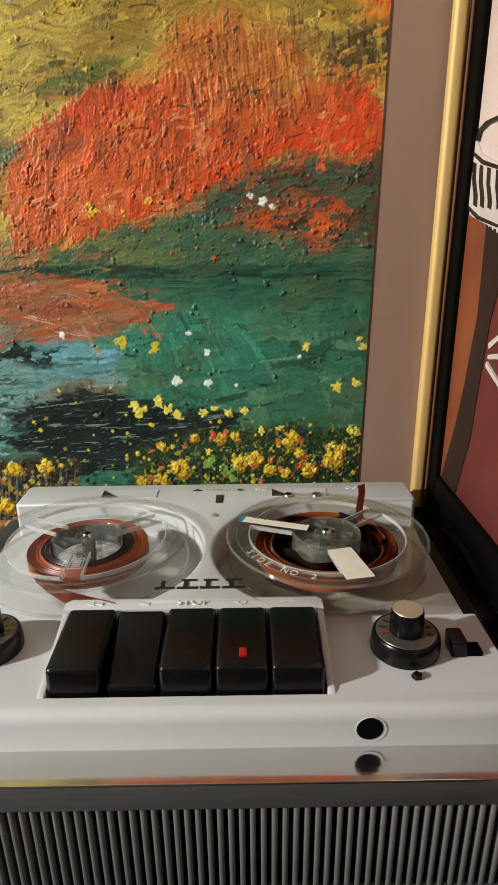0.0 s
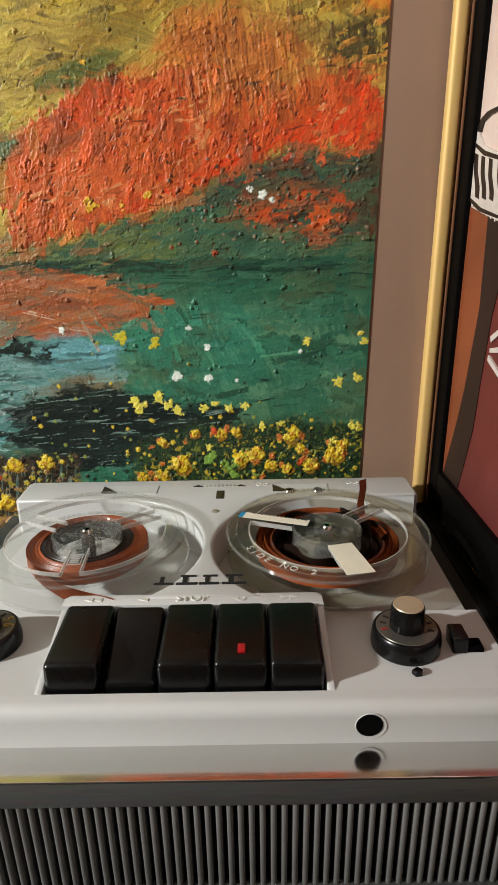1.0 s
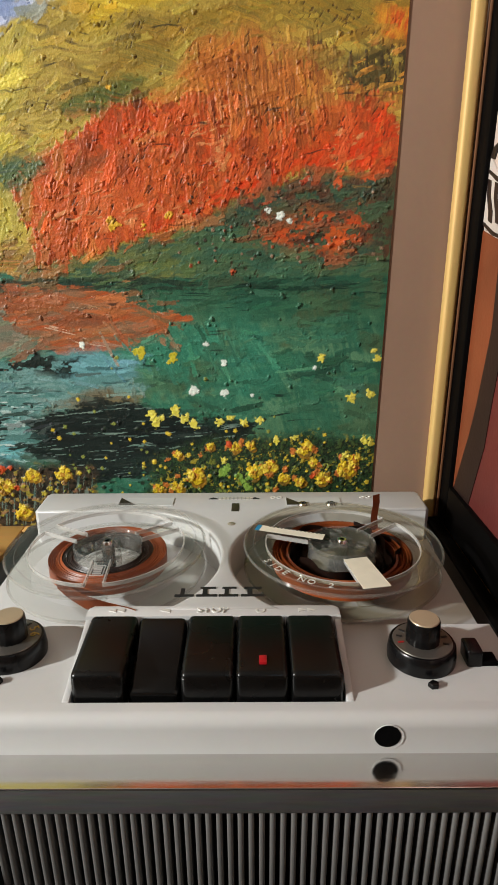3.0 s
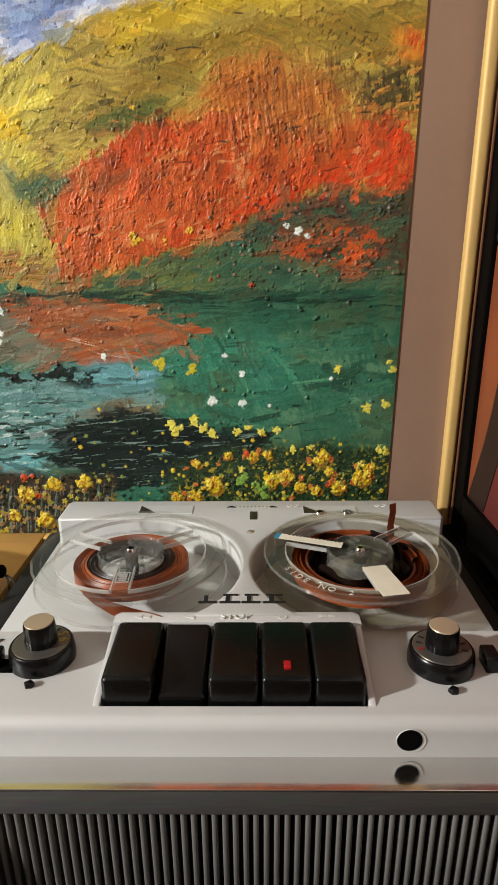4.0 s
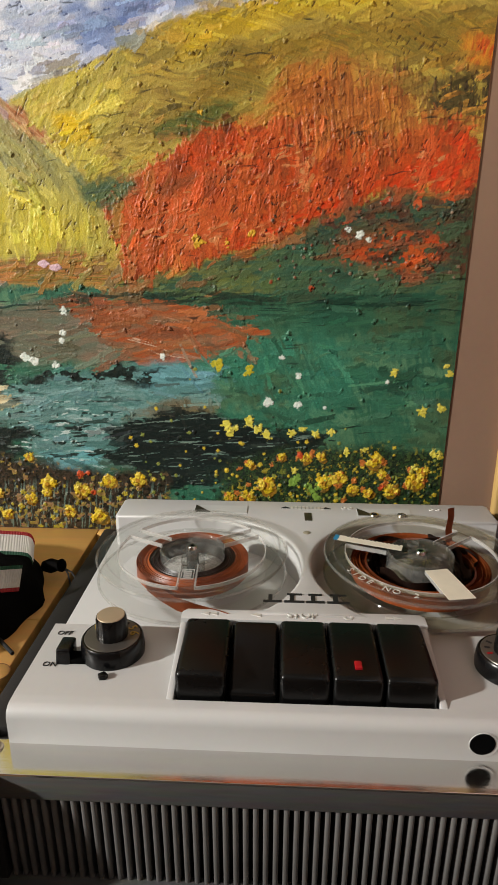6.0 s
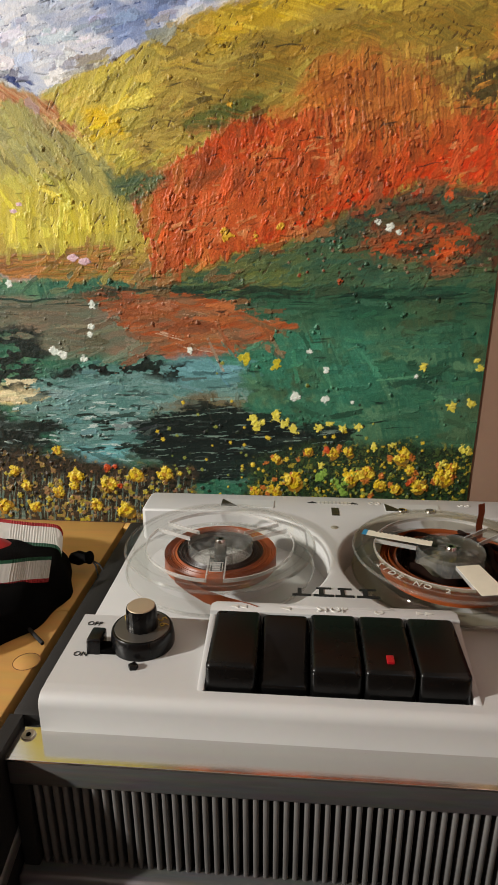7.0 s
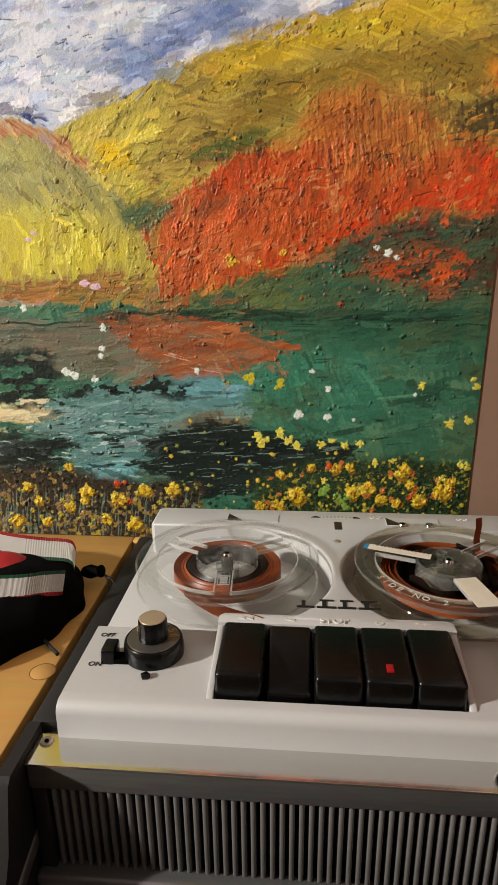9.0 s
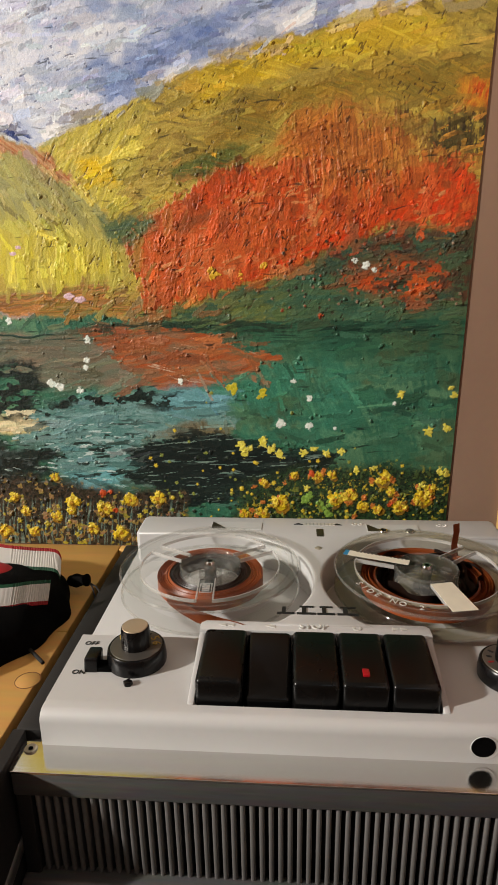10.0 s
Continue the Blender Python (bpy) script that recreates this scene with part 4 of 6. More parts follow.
warp_u = 1.1 * (fbm(gu * 0.55, gv * 0.55, 3) - 0.5) + 0.5 * (fbm(gu * 2.6, gv * 2.6, 4) - 0.5)
warp_v = 1.1 * (fbm(gu * 0.55, gv * 0.55, 8) - 0.5) + 0.5 * (fbm(gu * 2.6, gv * 2.6, 9) - 0.5)


def field(poly, soft=0.35, warp=1.0):
    """How far each place of the canvas is inside an outline, with a ragged, brushed edge."""
    lo, hi = np.min(poly, 0) - 2.5 - soft, np.max(poly, 0) + 2.5 + soft
    i0, i1 = np.searchsorted(gv[:, 0], (lo[1], hi[1]))
    j0, j1 = np.searchsorted(gu[0], (lo[0], hi[0]))
    out = np.zeros(gu.shape)
    x, y = (gu + warp * warp_u)[i0:i1, j0:j1], (gv + warp * warp_v)[i0:i1, j0:j1]
    inside = np.zeros(x.shape, bool)
    near = np.full(x.shape, 1e9)
    for (x0, y0), (x1, y1) in zip(poly, poly[1:] + poly[:1]):
        cross = (y0 > y) != (y1 > y)
        if y1 != y0:
            inside ^= cross & (x < (x1 - x0) * (y - y0) / (y1 - y0) + x0)
        dx, dy = x1 - x0, y1 - y0
        t = np.clip(((x - x0) * dx + (y - y0) * dy) / (dx * dx + dy * dy + 1e-9), 0, 1)
        near = np.minimum(near, (x - x0 - t * dx) ** 2 + (y - y0 - t * dy) ** 2)
    out[i0:i1, j0:j1] = sm(-soft, soft, np.sqrt(near) * np.where(inside, 1, -1))
    return out


def pig(r, g, b):
    return np.array(rgb(r, g, b)[:3])


paint = np.zeros((GRID, GRID, 3))
relief = np.zeros((GRID, GRID))


def lay(mask, *shades, by=None, height=None):
    """Lay pigment: two or more shades blended by a stroke pattern."""
    global paint, relief
    if by is None:
        by = strokes(8, 2.0, 0.25, 31)
    by = np.clip((by - 0.25) * 2.0, 0, 0.9999) * (len(shades) - 1)
    k = by.astype(int)
    f = (by - k)[..., None]
    bank = np.array([pig(*s) for s in shades])
    k2 = np.minimum(k + 1, len(shades) - 1)
    col = bank[k] * (1 - f) + bank[k2] * f
    paint = paint * (1 - mask[..., None]) + col * mask[..., None]
    if height is not None:
        relief = relief * (1 - 0.7 * mask) + height * mask


knife = strokes(6, 1.5, 0.42, 41, 4)
knife2 = strokes(28, 1.3, 0.38, 42, 4)
slope = np.clip(34 - (gu - 13) * 0.75, 6, 36)
hillstroke = strokes(slope, 3.0, 0.20, 43, 4)
hillbroad = strokes(slope, 4.5, 0.75, 44, 3)
upright = strokes(97, 2.0, 0.16, 45, 4)
flat_st = strokes(2, 3.2, 0.22, 46, 4)
flat_br = strokes(1, 4.0, 0.7, 47, 3)
grainy = fbm(gu * 3.2, gv * 3.2, 48, 3)

# sky in knife strokes, bluer towards the ridge on the right
skymix = 0.6 * fbm(gu * 0.45, gv * 0.7, 110, 4) + 0.4 * knife
lay(np.ones_like(gu), (150, 166, 204), (196, 205, 224), (220, 222, 228), (170, 184, 214), by=skymix, height=0.03 * knife + 0.035 * knife2)
blue = sm(0.45, 0.7, fbm(gu * 0.35 + 3, gv * 0.5, 51)) * sm(22, 34, gu + 0.4 * gv - 8) + 0.55 * sm(0.52, 0.68, fbm(gu * 0.4, gv * 0.9, 52))
lay(np.clip(blue, 0, 1) * 0.75, (82, 108, 160), (130, 150, 192), by=knife)
cracks = sm(0.735, 0.79, strokes(72, 0.42, 0.17, 53, 2)) * sm(0.45, 0.6, fbm(gu * 0.7, gv * 0.7, 54))
nicks = sm(0.755, 0.785, strokes(14, 0.50, 0.13, 111, 2)) * sm(0.50, 0.60, fbm(gu * 0.6, gv * 0.6, 112))
cracks = np.clip(0.55 * cracks + nicks, 0, 1)
lay(cracks * 0.8, (34, 42, 80), (76, 88, 126))
lay(field(NAVY, 0.35, 1.6) * sm(0.44, 0.54, strokes(-20, 1.0, 0.25, 113)), (22, 36, 92), (50, 74, 140), by=knife, height=0.05 * knife)
lay(field(RIDGE_BLUE, 0.9, 1.4) * 0.8, (70, 100, 164), (112, 138, 190), by=knife2)
sky_mask = 1 - field(RIGHT_HILL, 0.25)
relief += cracks * -0.05

# right-hand hill
m = field(RIGHT_HILL, 0.25)
lay(m, (130, 112, 50), (160, 138, 58), (184, 162, 72), (136, 116, 50), (194, 172, 92), by=0.35 * hillstroke + 0.65 * hillbroad, height=0.035 * hillstroke + 0.05 * hillbroad)
lay(m * sm(0.50, 0.62, fbm(gu * 0.30, gv * 0.45 - 0.1 * gu, 55)) * sm(0.35, 0.6, hillbroad) * 0.65, (116, 94, 38), (142, 112, 44), (106, 108, 50), by=hillbroad, height=0.05 * hillstroke)
lay(m * sm(0.62, 0.68, hillbroad) * 0.7, (208, 186, 84), (196, 160, 50), height=0.06 * hillstroke)
lay(m * sm(0.70, 0.76, strokes(slope, 0.7, 0.22, 56)) * 0.7, (78, 62, 28), (96, 78, 34), height=0.02 * hillstroke)
lay(field(YELLOW_BAND, 0.9), (206, 174, 24), (184, 152, 36), (220, 192, 60), by=hillstroke, height=0.05 * hillstroke)
lay(field(OLIVE_BAND, 0.9) * 0.85, (120, 92, 26), (150, 116, 34), (104, 92, 34), (176, 140, 44), by=hillstroke, height=0.08 * hillstroke)
lay(field(LEFT_FLANK, 0.9) * 0.9, (208, 192, 84), (184, 168, 70), (214, 198, 70), by=strokes(60, 2.2, 0.25, 61), height=0.08 * strokes(60, 2.2, 0.25, 61))
lay(field(YEL_SPOT, 0.4), (228, 190, 12), (208, 172, 30), height=0.12 * hillstroke)
lay(field(GREEN_PATCH, 0.5) * 0.9, (62, 82, 34), (98, 106, 44), (44, 64, 34), by=hillstroke, height=0.1 * hillstroke)
lay(field(OCHRE, 0.8) * 0.9, (196, 104, 36), (186, 128, 50), (206, 120, 40), by=strokes(50, 1.8, 0.25, 62), height=0.09 * strokes(50, 1.8, 0.25, 62))
lay(field(RIGHT_ORANGE, 0.6), (196, 78, 24), (204, 140, 40), (180, 96, 30), by=strokes(70, 1.2, 0.3, 63), height=0.12 * strokes(70, 1.2, 0.3, 63))
lay(sm(0.52, 0.62, upright) * field(SCRATCH, 1.1) * sm(0.42, 0.56, fbm(gu * 1.1, gv * 1.1, 100)), (52, 44, 24), (84, 70, 34), (40, 36, 26), by=grainy, height=0.12 * upright)
lay(sm(0.37, 0.47, 0.6 * upright + 0.4 * grainy) * field(THICKET, 1.0, 1.5) * 0.9, (44, 42, 26), (70, 56, 32), (36, 34, 24), by=grainy, height=0.08 * upright)
lay(sm(0.60, 0.66, strokes(20, 1.3, 0.35, 64)) * field(SCRATCH, 0.8), (206, 148, 52), (186, 130, 60), height=0.14 * hillstroke)

# left-hand hill with its rust-coloured ridge
lh = field(LEFT_HILL, 0.3)
lay(lh, (148, 146, 92), (166, 158, 82), (158, 154, 96), by=strokes(-48, 3.4, 0.7, 65), height=0.03 * strokes(-48, 2.4, 0.25, 65))
lay(field(LEFT_LOW, 1.6), (204, 188, 50), (190, 174, 62), (212, 198, 78), by=strokes(88, 2.2, 0.5, 66), height=0.035 * strokes(88, 2.0, 0.2, 66))
lay(field(RIDGE, 0.25) * 0.95, (172, 92, 44), (196, 150, 104), (150, 80, 40), by=strokes(-38, 2.0, 0.18, 67), height=0.12 * strokes(-38, 2.0, 0.18, 67))
lay(field(VALLEY, 0.5) * 0.9, (66, 92, 66), (92, 112, 66), (48, 70, 50), by=hillstroke)

# the burning red slope
red = sm(0.32, 0.62, field(RED, 1.1) + 0.55 * (upright - 0.5) + 0.5 * (grainy - 0.5))
redmix = 0.15 * upright + 0.35 * grainy + 0.5 * fbm(gu * 0.55, gv * 0.55, 57)
lay(red, (178, 58, 14), (204, 76, 20), (168, 64, 22), (206, 98, 40), (192, 62, 14), by=redmix, height=0.035 * upright + 0.05 * grainy + 0.03 * knife2)
lay(red * sm(0.54, 0.62, fbm(gu * 1.6, gv * 1.1, 101)) * 0.6, (122, 60, 26), (140, 70, 30), by=upright)
lay(field(SALMON, 1.4) * 0.6, (204, 96, 44), (190, 84, 34), (212, 116, 62), by=strokes(25, 2.2, 0.5, 98), height=0.08 * strokes(25, 2.2, 0.5, 98))
lay(field(BROWNRED, 1.8) * 0.75, (196, 98, 34), (176, 82, 28), (200, 124, 48), by=fbm(gu * 0.7, gv * 0.4, 99), height=0.10 * upright)
lay(field(BROWNRED, 1.9) * sm(0.46, 0.56, upright), (132, 62, 26), (108, 62, 32), (186, 108, 44), by=upright, height=0.09 * upright)
lay(field(BRIGHTRED, 0.9) * sm(0.36, 0.52, strokes(20, 1.6, 0.5, 58)) * 0.9, (214, 54, 8), (196, 64, 12), by=strokes(20, 2.0, 0.3, 68), height=0.10 * strokes(20, 2.0, 0.3, 68))
lay(red * sm(0.60, 0.66, strokes(18, 1.1, 0.28, 69)) * sm(0.5, 0.6, fbm(gu * 0.5, gv * 0.5, 70)), (206, 140, 86), (190, 96, 50), height=0.12 * hillstroke)

# the dark shore under it
lay(field(UNDERRED, 0.6), (46, 76, 58), (70, 86, 56), (40, 72, 60), (84, 78, 48), by=0.6 * grainy + 0.4 * flat_br, height=0.05 * grainy)
lay(field(UNDERRED, 0.8) * sm(0.55, 0.62, fbm(gu * 1.2, gv * 1.5, 114)) * 0.8, (96, 50, 32), (70, 40, 30), by=grainy, height=0.05 * grainy)
lay(field(REDPATCH1, 0.7, 1.5) * sm(0.38, 0.50, 0.5 * grainy + 0.5 * fbm(gu * 0.9, gv * 1.3, 115)), (190, 68, 24), (176, 84, 34), (204, 84, 28), by=flat_st, height=0.06 * flat_st)
lay(field(REDPATCH2, 0.5, 1.4) * sm(0.36, 0.46, grainy), (182, 82, 32), (160, 80, 36))
lay(field(DARKEDGE, 0.9) * sm(0.38, 0.56, grainy) * 0.85, (60, 44, 28), (78, 50, 32), (44, 52, 38), by=grainy, height=0.04 * grainy)
lay(field(GREENBAND, 0.5, 1.4), (64, 92, 58), (104, 114, 56), (46, 80, 62), (88, 106, 52), by=0.5 * flat_st + 0.5 * flat_br, height=0.04 * flat_st)
lay(field(GREENBAND, 0.5, 1.4) * sm(31.5, 36.0, gu) * 0.7, (38, 78, 62), (56, 98, 76), by=flat_st)

# lake
lake_by = 0.35 * flat_br + 0.4 * fbm(gu * 0.45, gv * 0.8, 59, 4) + 0.25 * strokes(105, 2.0, 0.25, 71)
lay(field(LAKE, 0.25), (34, 80, 60), (58, 114, 88), (42, 96, 74), (88, 132, 98), (52, 107, 82), by=lake_by, height=0.022 * flat_st + 0.015 * grainy)
lay(field(LAKE, 0.25) * sm(16.5, 19.0, gv + 1.6 * (flat_br - 0.5)) * sm(20, 28, gu) * 0.8, (26, 70, 52), (46, 92, 66), (32, 78, 58), by=flat_br, height=0.03 * flat_st)
lay(field(LAKE, 0.25) * sm(12.0, 8.5, gv) * sm(36, 42, gu) * 0.6, (38, 90, 68), (72, 110, 78), by=strokes(100, 1.8, 0.3, 116))
lay(field(LAKE, 0.25) * sm(0.54, 0.66, fbm(gu * 0.35 + 9, gv * 0.5, 60)) * sm(26, 34, gu) * 0.6, (74, 82, 52), (56, 84, 58), by=strokes(100, 1.8, 0.2, 91))
lay(field(TEAL, 2.2) * sm(0.30, 0.60, fbm(gu * 0.6, gv * 0.6, 92)) * 0.85, (56, 134, 108), (48, 116, 92), (78, 148, 118), by=0.5 * strokes(118, 2.4, 0.22, 72) + 0.5 * grainy, height=0.035 * strokes(118, 2.4, 0.22, 72) + 0.015 * grainy)
lay(field(OCHRE_LOW, 0.35), (150, 118, 44), (120, 92, 44), (186, 122, 60), (130, 112, 46), by=flat_st, height=0.08 * flat_st)
lay(field(GREY, 0.6), (112, 100, 80), (98, 106, 88), (126, 108, 88), by=flat_br, height=0.025 * flat_st)
lay(sm(0.55, 0.64, strokes(1, 5.0, 0.22, 73)) * sm(1.4, 0.3, np.abs(gv - (20.45 - 0.0 * gu))), (16, 44, 34), (24, 58, 44), height=0.07 * flat_st)
lay(sm(0.35, 0.6, field(REFLECT, 1.0, 1.5) + 0.6 * (flat_st - 0.5)) * 0.92, (172, 76, 28), (148, 82, 44), (184, 98, 50), by=strokes(12, 2.6, 0.25, 74), height=0.05 * strokes(12, 2.6, 0.25, 74))
lay(field(REFLECT, 1.2, 1.5) * sm(0.50, 0.62, strokes(3, 2.6, 0.4, 96)) * 0.8, (112, 92, 68), (134, 104, 76), by=flat_st)
lay(field(REFLECT, 1.2, 1.5) * sm(0.76, 0.80, strokes(-14, 2.6, 0.16, 97)), (206, 176, 150), (190, 150, 120), height=0.08 * flat_st)
lay(field(TEALGREY, 0.6), (96, 140, 134), (74, 120, 114), (112, 150, 146), (66, 106, 98), by=0.6 * flat_st + 0.4 * grainy, height=0.06 * flat_st)
lay(field(CYAN, 0.8) * 0.9, (120, 176, 186), (92, 146, 150), by=strokes(-18, 1.6, 0.22, 75), height=0.07 * flat_st)
lay(field(CYANLOW, 0.4), (86, 154, 150), (110, 166, 176), height=0.07 * knife)
lay(field(TAN, 0.4) * 0.8, (122, 100, 66), (104, 92, 66), by=flat_st)
lay(sm(0.3, 0.62, field(DARKPOOL, 1.0, 1.5) + 0.7 * (flat_st - 0.5)), (9, 20, 17), (16, 32, 27), (8, 15, 14), by=flat_st, height=0.05 * flat_st)
lay(field(DARKPOOL, 0.3) * sm(0.70, 0.75, strokes(4, 2.4, 0.20, 76)), (112, 128, 118), (66, 92, 84), height=0.08 * flat_st)
lay(sm(0.3, 0.6, field(DARKSTREAK, 1.0, 1.5) + 0.9 * (flat_br - 0.5)), (11, 24, 21), (22, 44, 38), (9, 17, 16), by=flat_st, height=0.06 * flat_st)
dark_bits = np.clip(field(ISLETS, 0.5, 1.6) * sm(0.47, 0.53, fbm(gu * 1.3, gv * 2.2, 77)) + field(DARKLEFT, 0.5, 1.6) * sm(0.36, 0.46, fbm(gu * 0.9, gv * 1.8, 78)) + field(DARKLEFT2, 0.6, 1.4) * sm(0.36, 0.46, fbm(gu * 0.8, gv * 1.6, 79)), 0, 1)
lay(dark_bits, (10, 20, 18), (20, 36, 30), height=0.10 * grainy)
lower_left = sm(13.8, 12.2, gv) * sm(24, 19, gu) * sm(4.4, 5.6, gv)
lay(lower_left * sm(0.60, 0.68, strokes(3, 1.8, 0.35, 80)), (20, 34, 30), (34, 52, 46), height=0.07 * flat_st)
lay(lower_left * sm(0.66, 0.70, strokes(3, 1.0, 0.22, 81)), (150, 182, 178), (190, 204, 200), height=0.08 * flat_st)
lay(field(CREAM, 0.25), (222, 210, 170), (206, 190, 130), height=0.09 * flat_st)

# single pulls of the knife over everything, each dragging a neighbouring colour
def knife_pulls(count, seed, long, wide, turn, where, drag, lift):
    global paint, relief
    r = np.random.RandomState(seed)
    step = 0.0535
    done = 0
    while done < count:
        u, v = r.uniform(0.3, WIDE - 0.3, 2)
        i, j = int(np.searchsorted(ROWS, v)), int(np.searchsorted(COLS, u))
        if r.rand() > where[i, j]:
            done += 0.2
            continue
        done += 1
        a = math.radians(turn[i, j] + r.normal(0, 13))
        ln, wd = long * r.uniform(0.5, 1.5), wide * r.uniform(0.5, 1.4)
        reach = int(ln * 1.2 / step) + 2
        i0, i1, j0, j1 = max(i - reach, 0), min(i + reach, GRID), max(j - reach, 0), min(j + reach, GRID)
        x, y = gu[i0:i1, j0:j1] - u, gv[i0:i1, j0:j1] - v
        p, q = (x * math.cos(a) + y * math.sin(a)) / ln, (-x * math.sin(a) + y * math.cos(a)) / wd
        rag = 1.1 * (grainy[i0:i1, j0:j1] - 0.5) + 0.8 * (knife[i0:i1, j0:j1] - 0.5)
        mk = sm(1.0, 0.82, np.maximum(np.abs(p), np.abs(q)) + rag)
        si = min(max(int(i + r.normal(0, drag * 0.5) / step), 0), GRID - 1)
        sj = min(max(int(j + r.normal(0, drag) / step), 0), GRID - 1)
        shade = 1 + r.normal(0, 0.23)
        col = (0.55 * paint[si, sj] + 0.45 * paint[i, j]) * shade * (1 + r.normal(0, 0.04, 3))
        mk3 = (mk * r.uniform(0.55, 0.95))[..., None]
        paint[i0:i1, j0:j1] = paint[i0:i1, j0:j1] * (1 - mk3) + np.clip(col, 0.002, 0.9) * mk3
        hair = 0.22 * np.sin(q * r.uniform(5, 11) + 3 * p) * r.rand()
        relief[i0:i1, j0:j1] += mk * lift * (0.3 + 0.5 * np.abs(q) ** 3 + 0.5 * np.clip(p, 0, 1) ** 4 + hair)


hill_m, lake_m = field(RIGHT_HILL, 0.3), field(LAKE, 0.4)
way = np.where(lake_m > 0.5, 3.0, np.where(red > 0.5, 78.0, np.where(lh > 0.5, np.where(gv > 28, -46.0, 86.0), np.where(hill_m > 0.5, slope, 12.0))))
everywhere = np.ones_like(gu)
knife_pulls(700, 21, 1.15, 0.36, way, everywhere * (1 - 0.6 * lake_m), 1.1, 0.035)
knife_pulls(2300, 22, 0.60, 0.15, way, everywhere * (1 - 0.5 * lake_m), 0.8, 0.036)
knife_pulls(420, 23, 1.3, 0.20, way, lake_m, 1.4, 0.022)
knife_pulls(260, 24, 1.1, 0.14, np.full_like(gu, 116.0), field(TEAL, 2.2), 0.6, 0.025)
knife_pulls(700, 25, 0.55, 0.12, np.full_like(gu, 96.0), np.clip(field(BROWNRED, 1.5) + field(SCRATCH, 1.0), 0, 1), 0.8, 0.06)

crisp = sm(0.34, 0.50, field(DARKPOOL, 0.8, 1.6) + 1.3 * (strokes(2, 2.6, 0.30, 102, 3) - 0.5))
lay(crisp * 0.8, (8, 18, 16), (14, 30, 26), by=flat_st)
lay(field(DARKPOOL, 0.8) * sm(0.70, 0.73, strokes(5, 1.9, 0.15, 103)), (120, 140, 128), (84, 112, 102), height=0.06 * flat_st)

# last touches over the pulls
lay(field(GREEN_PATCH, 0.5, 1.3) * sm(0.34, 0.46, hillstroke) * 0.85, (58, 78, 32), (92, 100, 42), (44, 62, 32), by=hillstroke, height=0.06 * hillstroke)
lay(field(VALLEY, 0.5, 1.3) * sm(0.36, 0.48, grainy) * 0.85, (58, 84, 60), (88, 106, 64), (44, 64, 48), by=hillstroke)
lay(field(PEACH, 0.4, 1.3) * sm(0.42, 0.52, knife2) * 0.85, (206, 136, 70), (190, 104, 52), by=hillstroke, height=0.08 * knife2)
lay(field(BROWNSTREAK, 0.4, 1.2) * sm(0.40, 0.52, knife) * 0.8, (104, 54, 26), (142, 74, 36), by=knife)
lay(sm(0.47, 0.55, strokes(1, 2.4, 0.3, 119)) * sm(0.75, 0.35, np.abs(gv - 20.9 - 0.4 * (grainy - 0.5))) * sm(15, 19, gu) * sm(40, 33, gu) * 0.85, (20, 38, 28), (38, 58, 40), by=grainy, height=0.06 * grainy)
left_dark = np.clip(field(DARKLEFT, 0.5, 1.6) * sm(0.38, 0.46, fbm(gu * 0.9, gv * 1.8, 78)) + field(DARKLEFT2, 0.6, 1.4) * sm(0.38, 0.46, fbm(gu * 0.8, gv * 1.6, 79)) + field(DARKSTREAK, 0.7, 1.5) * sm(0.46, 0.54, flat_br) + field(ISLETS, 0.5, 1.6) * sm(0.50, 0.55, fbm(gu * 1.3, gv * 2.2, 77)), 0, 1)
lay(left_dark * 0.9, (8, 18, 15), (20, 36, 30), by=flat_st, height=0.05 * grainy)

# flower beds along the bottom
bed_l, bed_r = field(FLOWERBED_L, 0.6), field(FLOWERBED_R, 0.7)
lay(bed_l, (18, 17, 13), (48, 42, 26), (66, 52, 40), (26, 32, 24), by=grainy, height=0.05 * grainy)
lay(bed_l * sm(0.56, 0.64, strokes(82, 1.5, 0.13, 82)) * sm(5.2, 3.6, gv), (120, 130, 116), (76, 100, 92), height=0.05 * upright)
lay(bed_r, (18, 32, 24), (44, 70, 36), (14, 24, 20), (62, 80, 40), by=grainy, height=0.08 * grainy)
lay(bed_r * sm(0.62, 0.67, fbm(gu * 3.4, gv * 3.4, 83)) * sm(0.4, 0.55, fbm(gu * 0.8, gv * 0.8, 93)), (160, 140, 40), (108, 116, 44), height=0.12 * grainy)
lay(bed_l * sm(0.62, 0.69, fbm(gu * 2.0, gv * 2.0, 84)), (140, 98, 76), (138, 128, 46), height=0.08 * grainy)


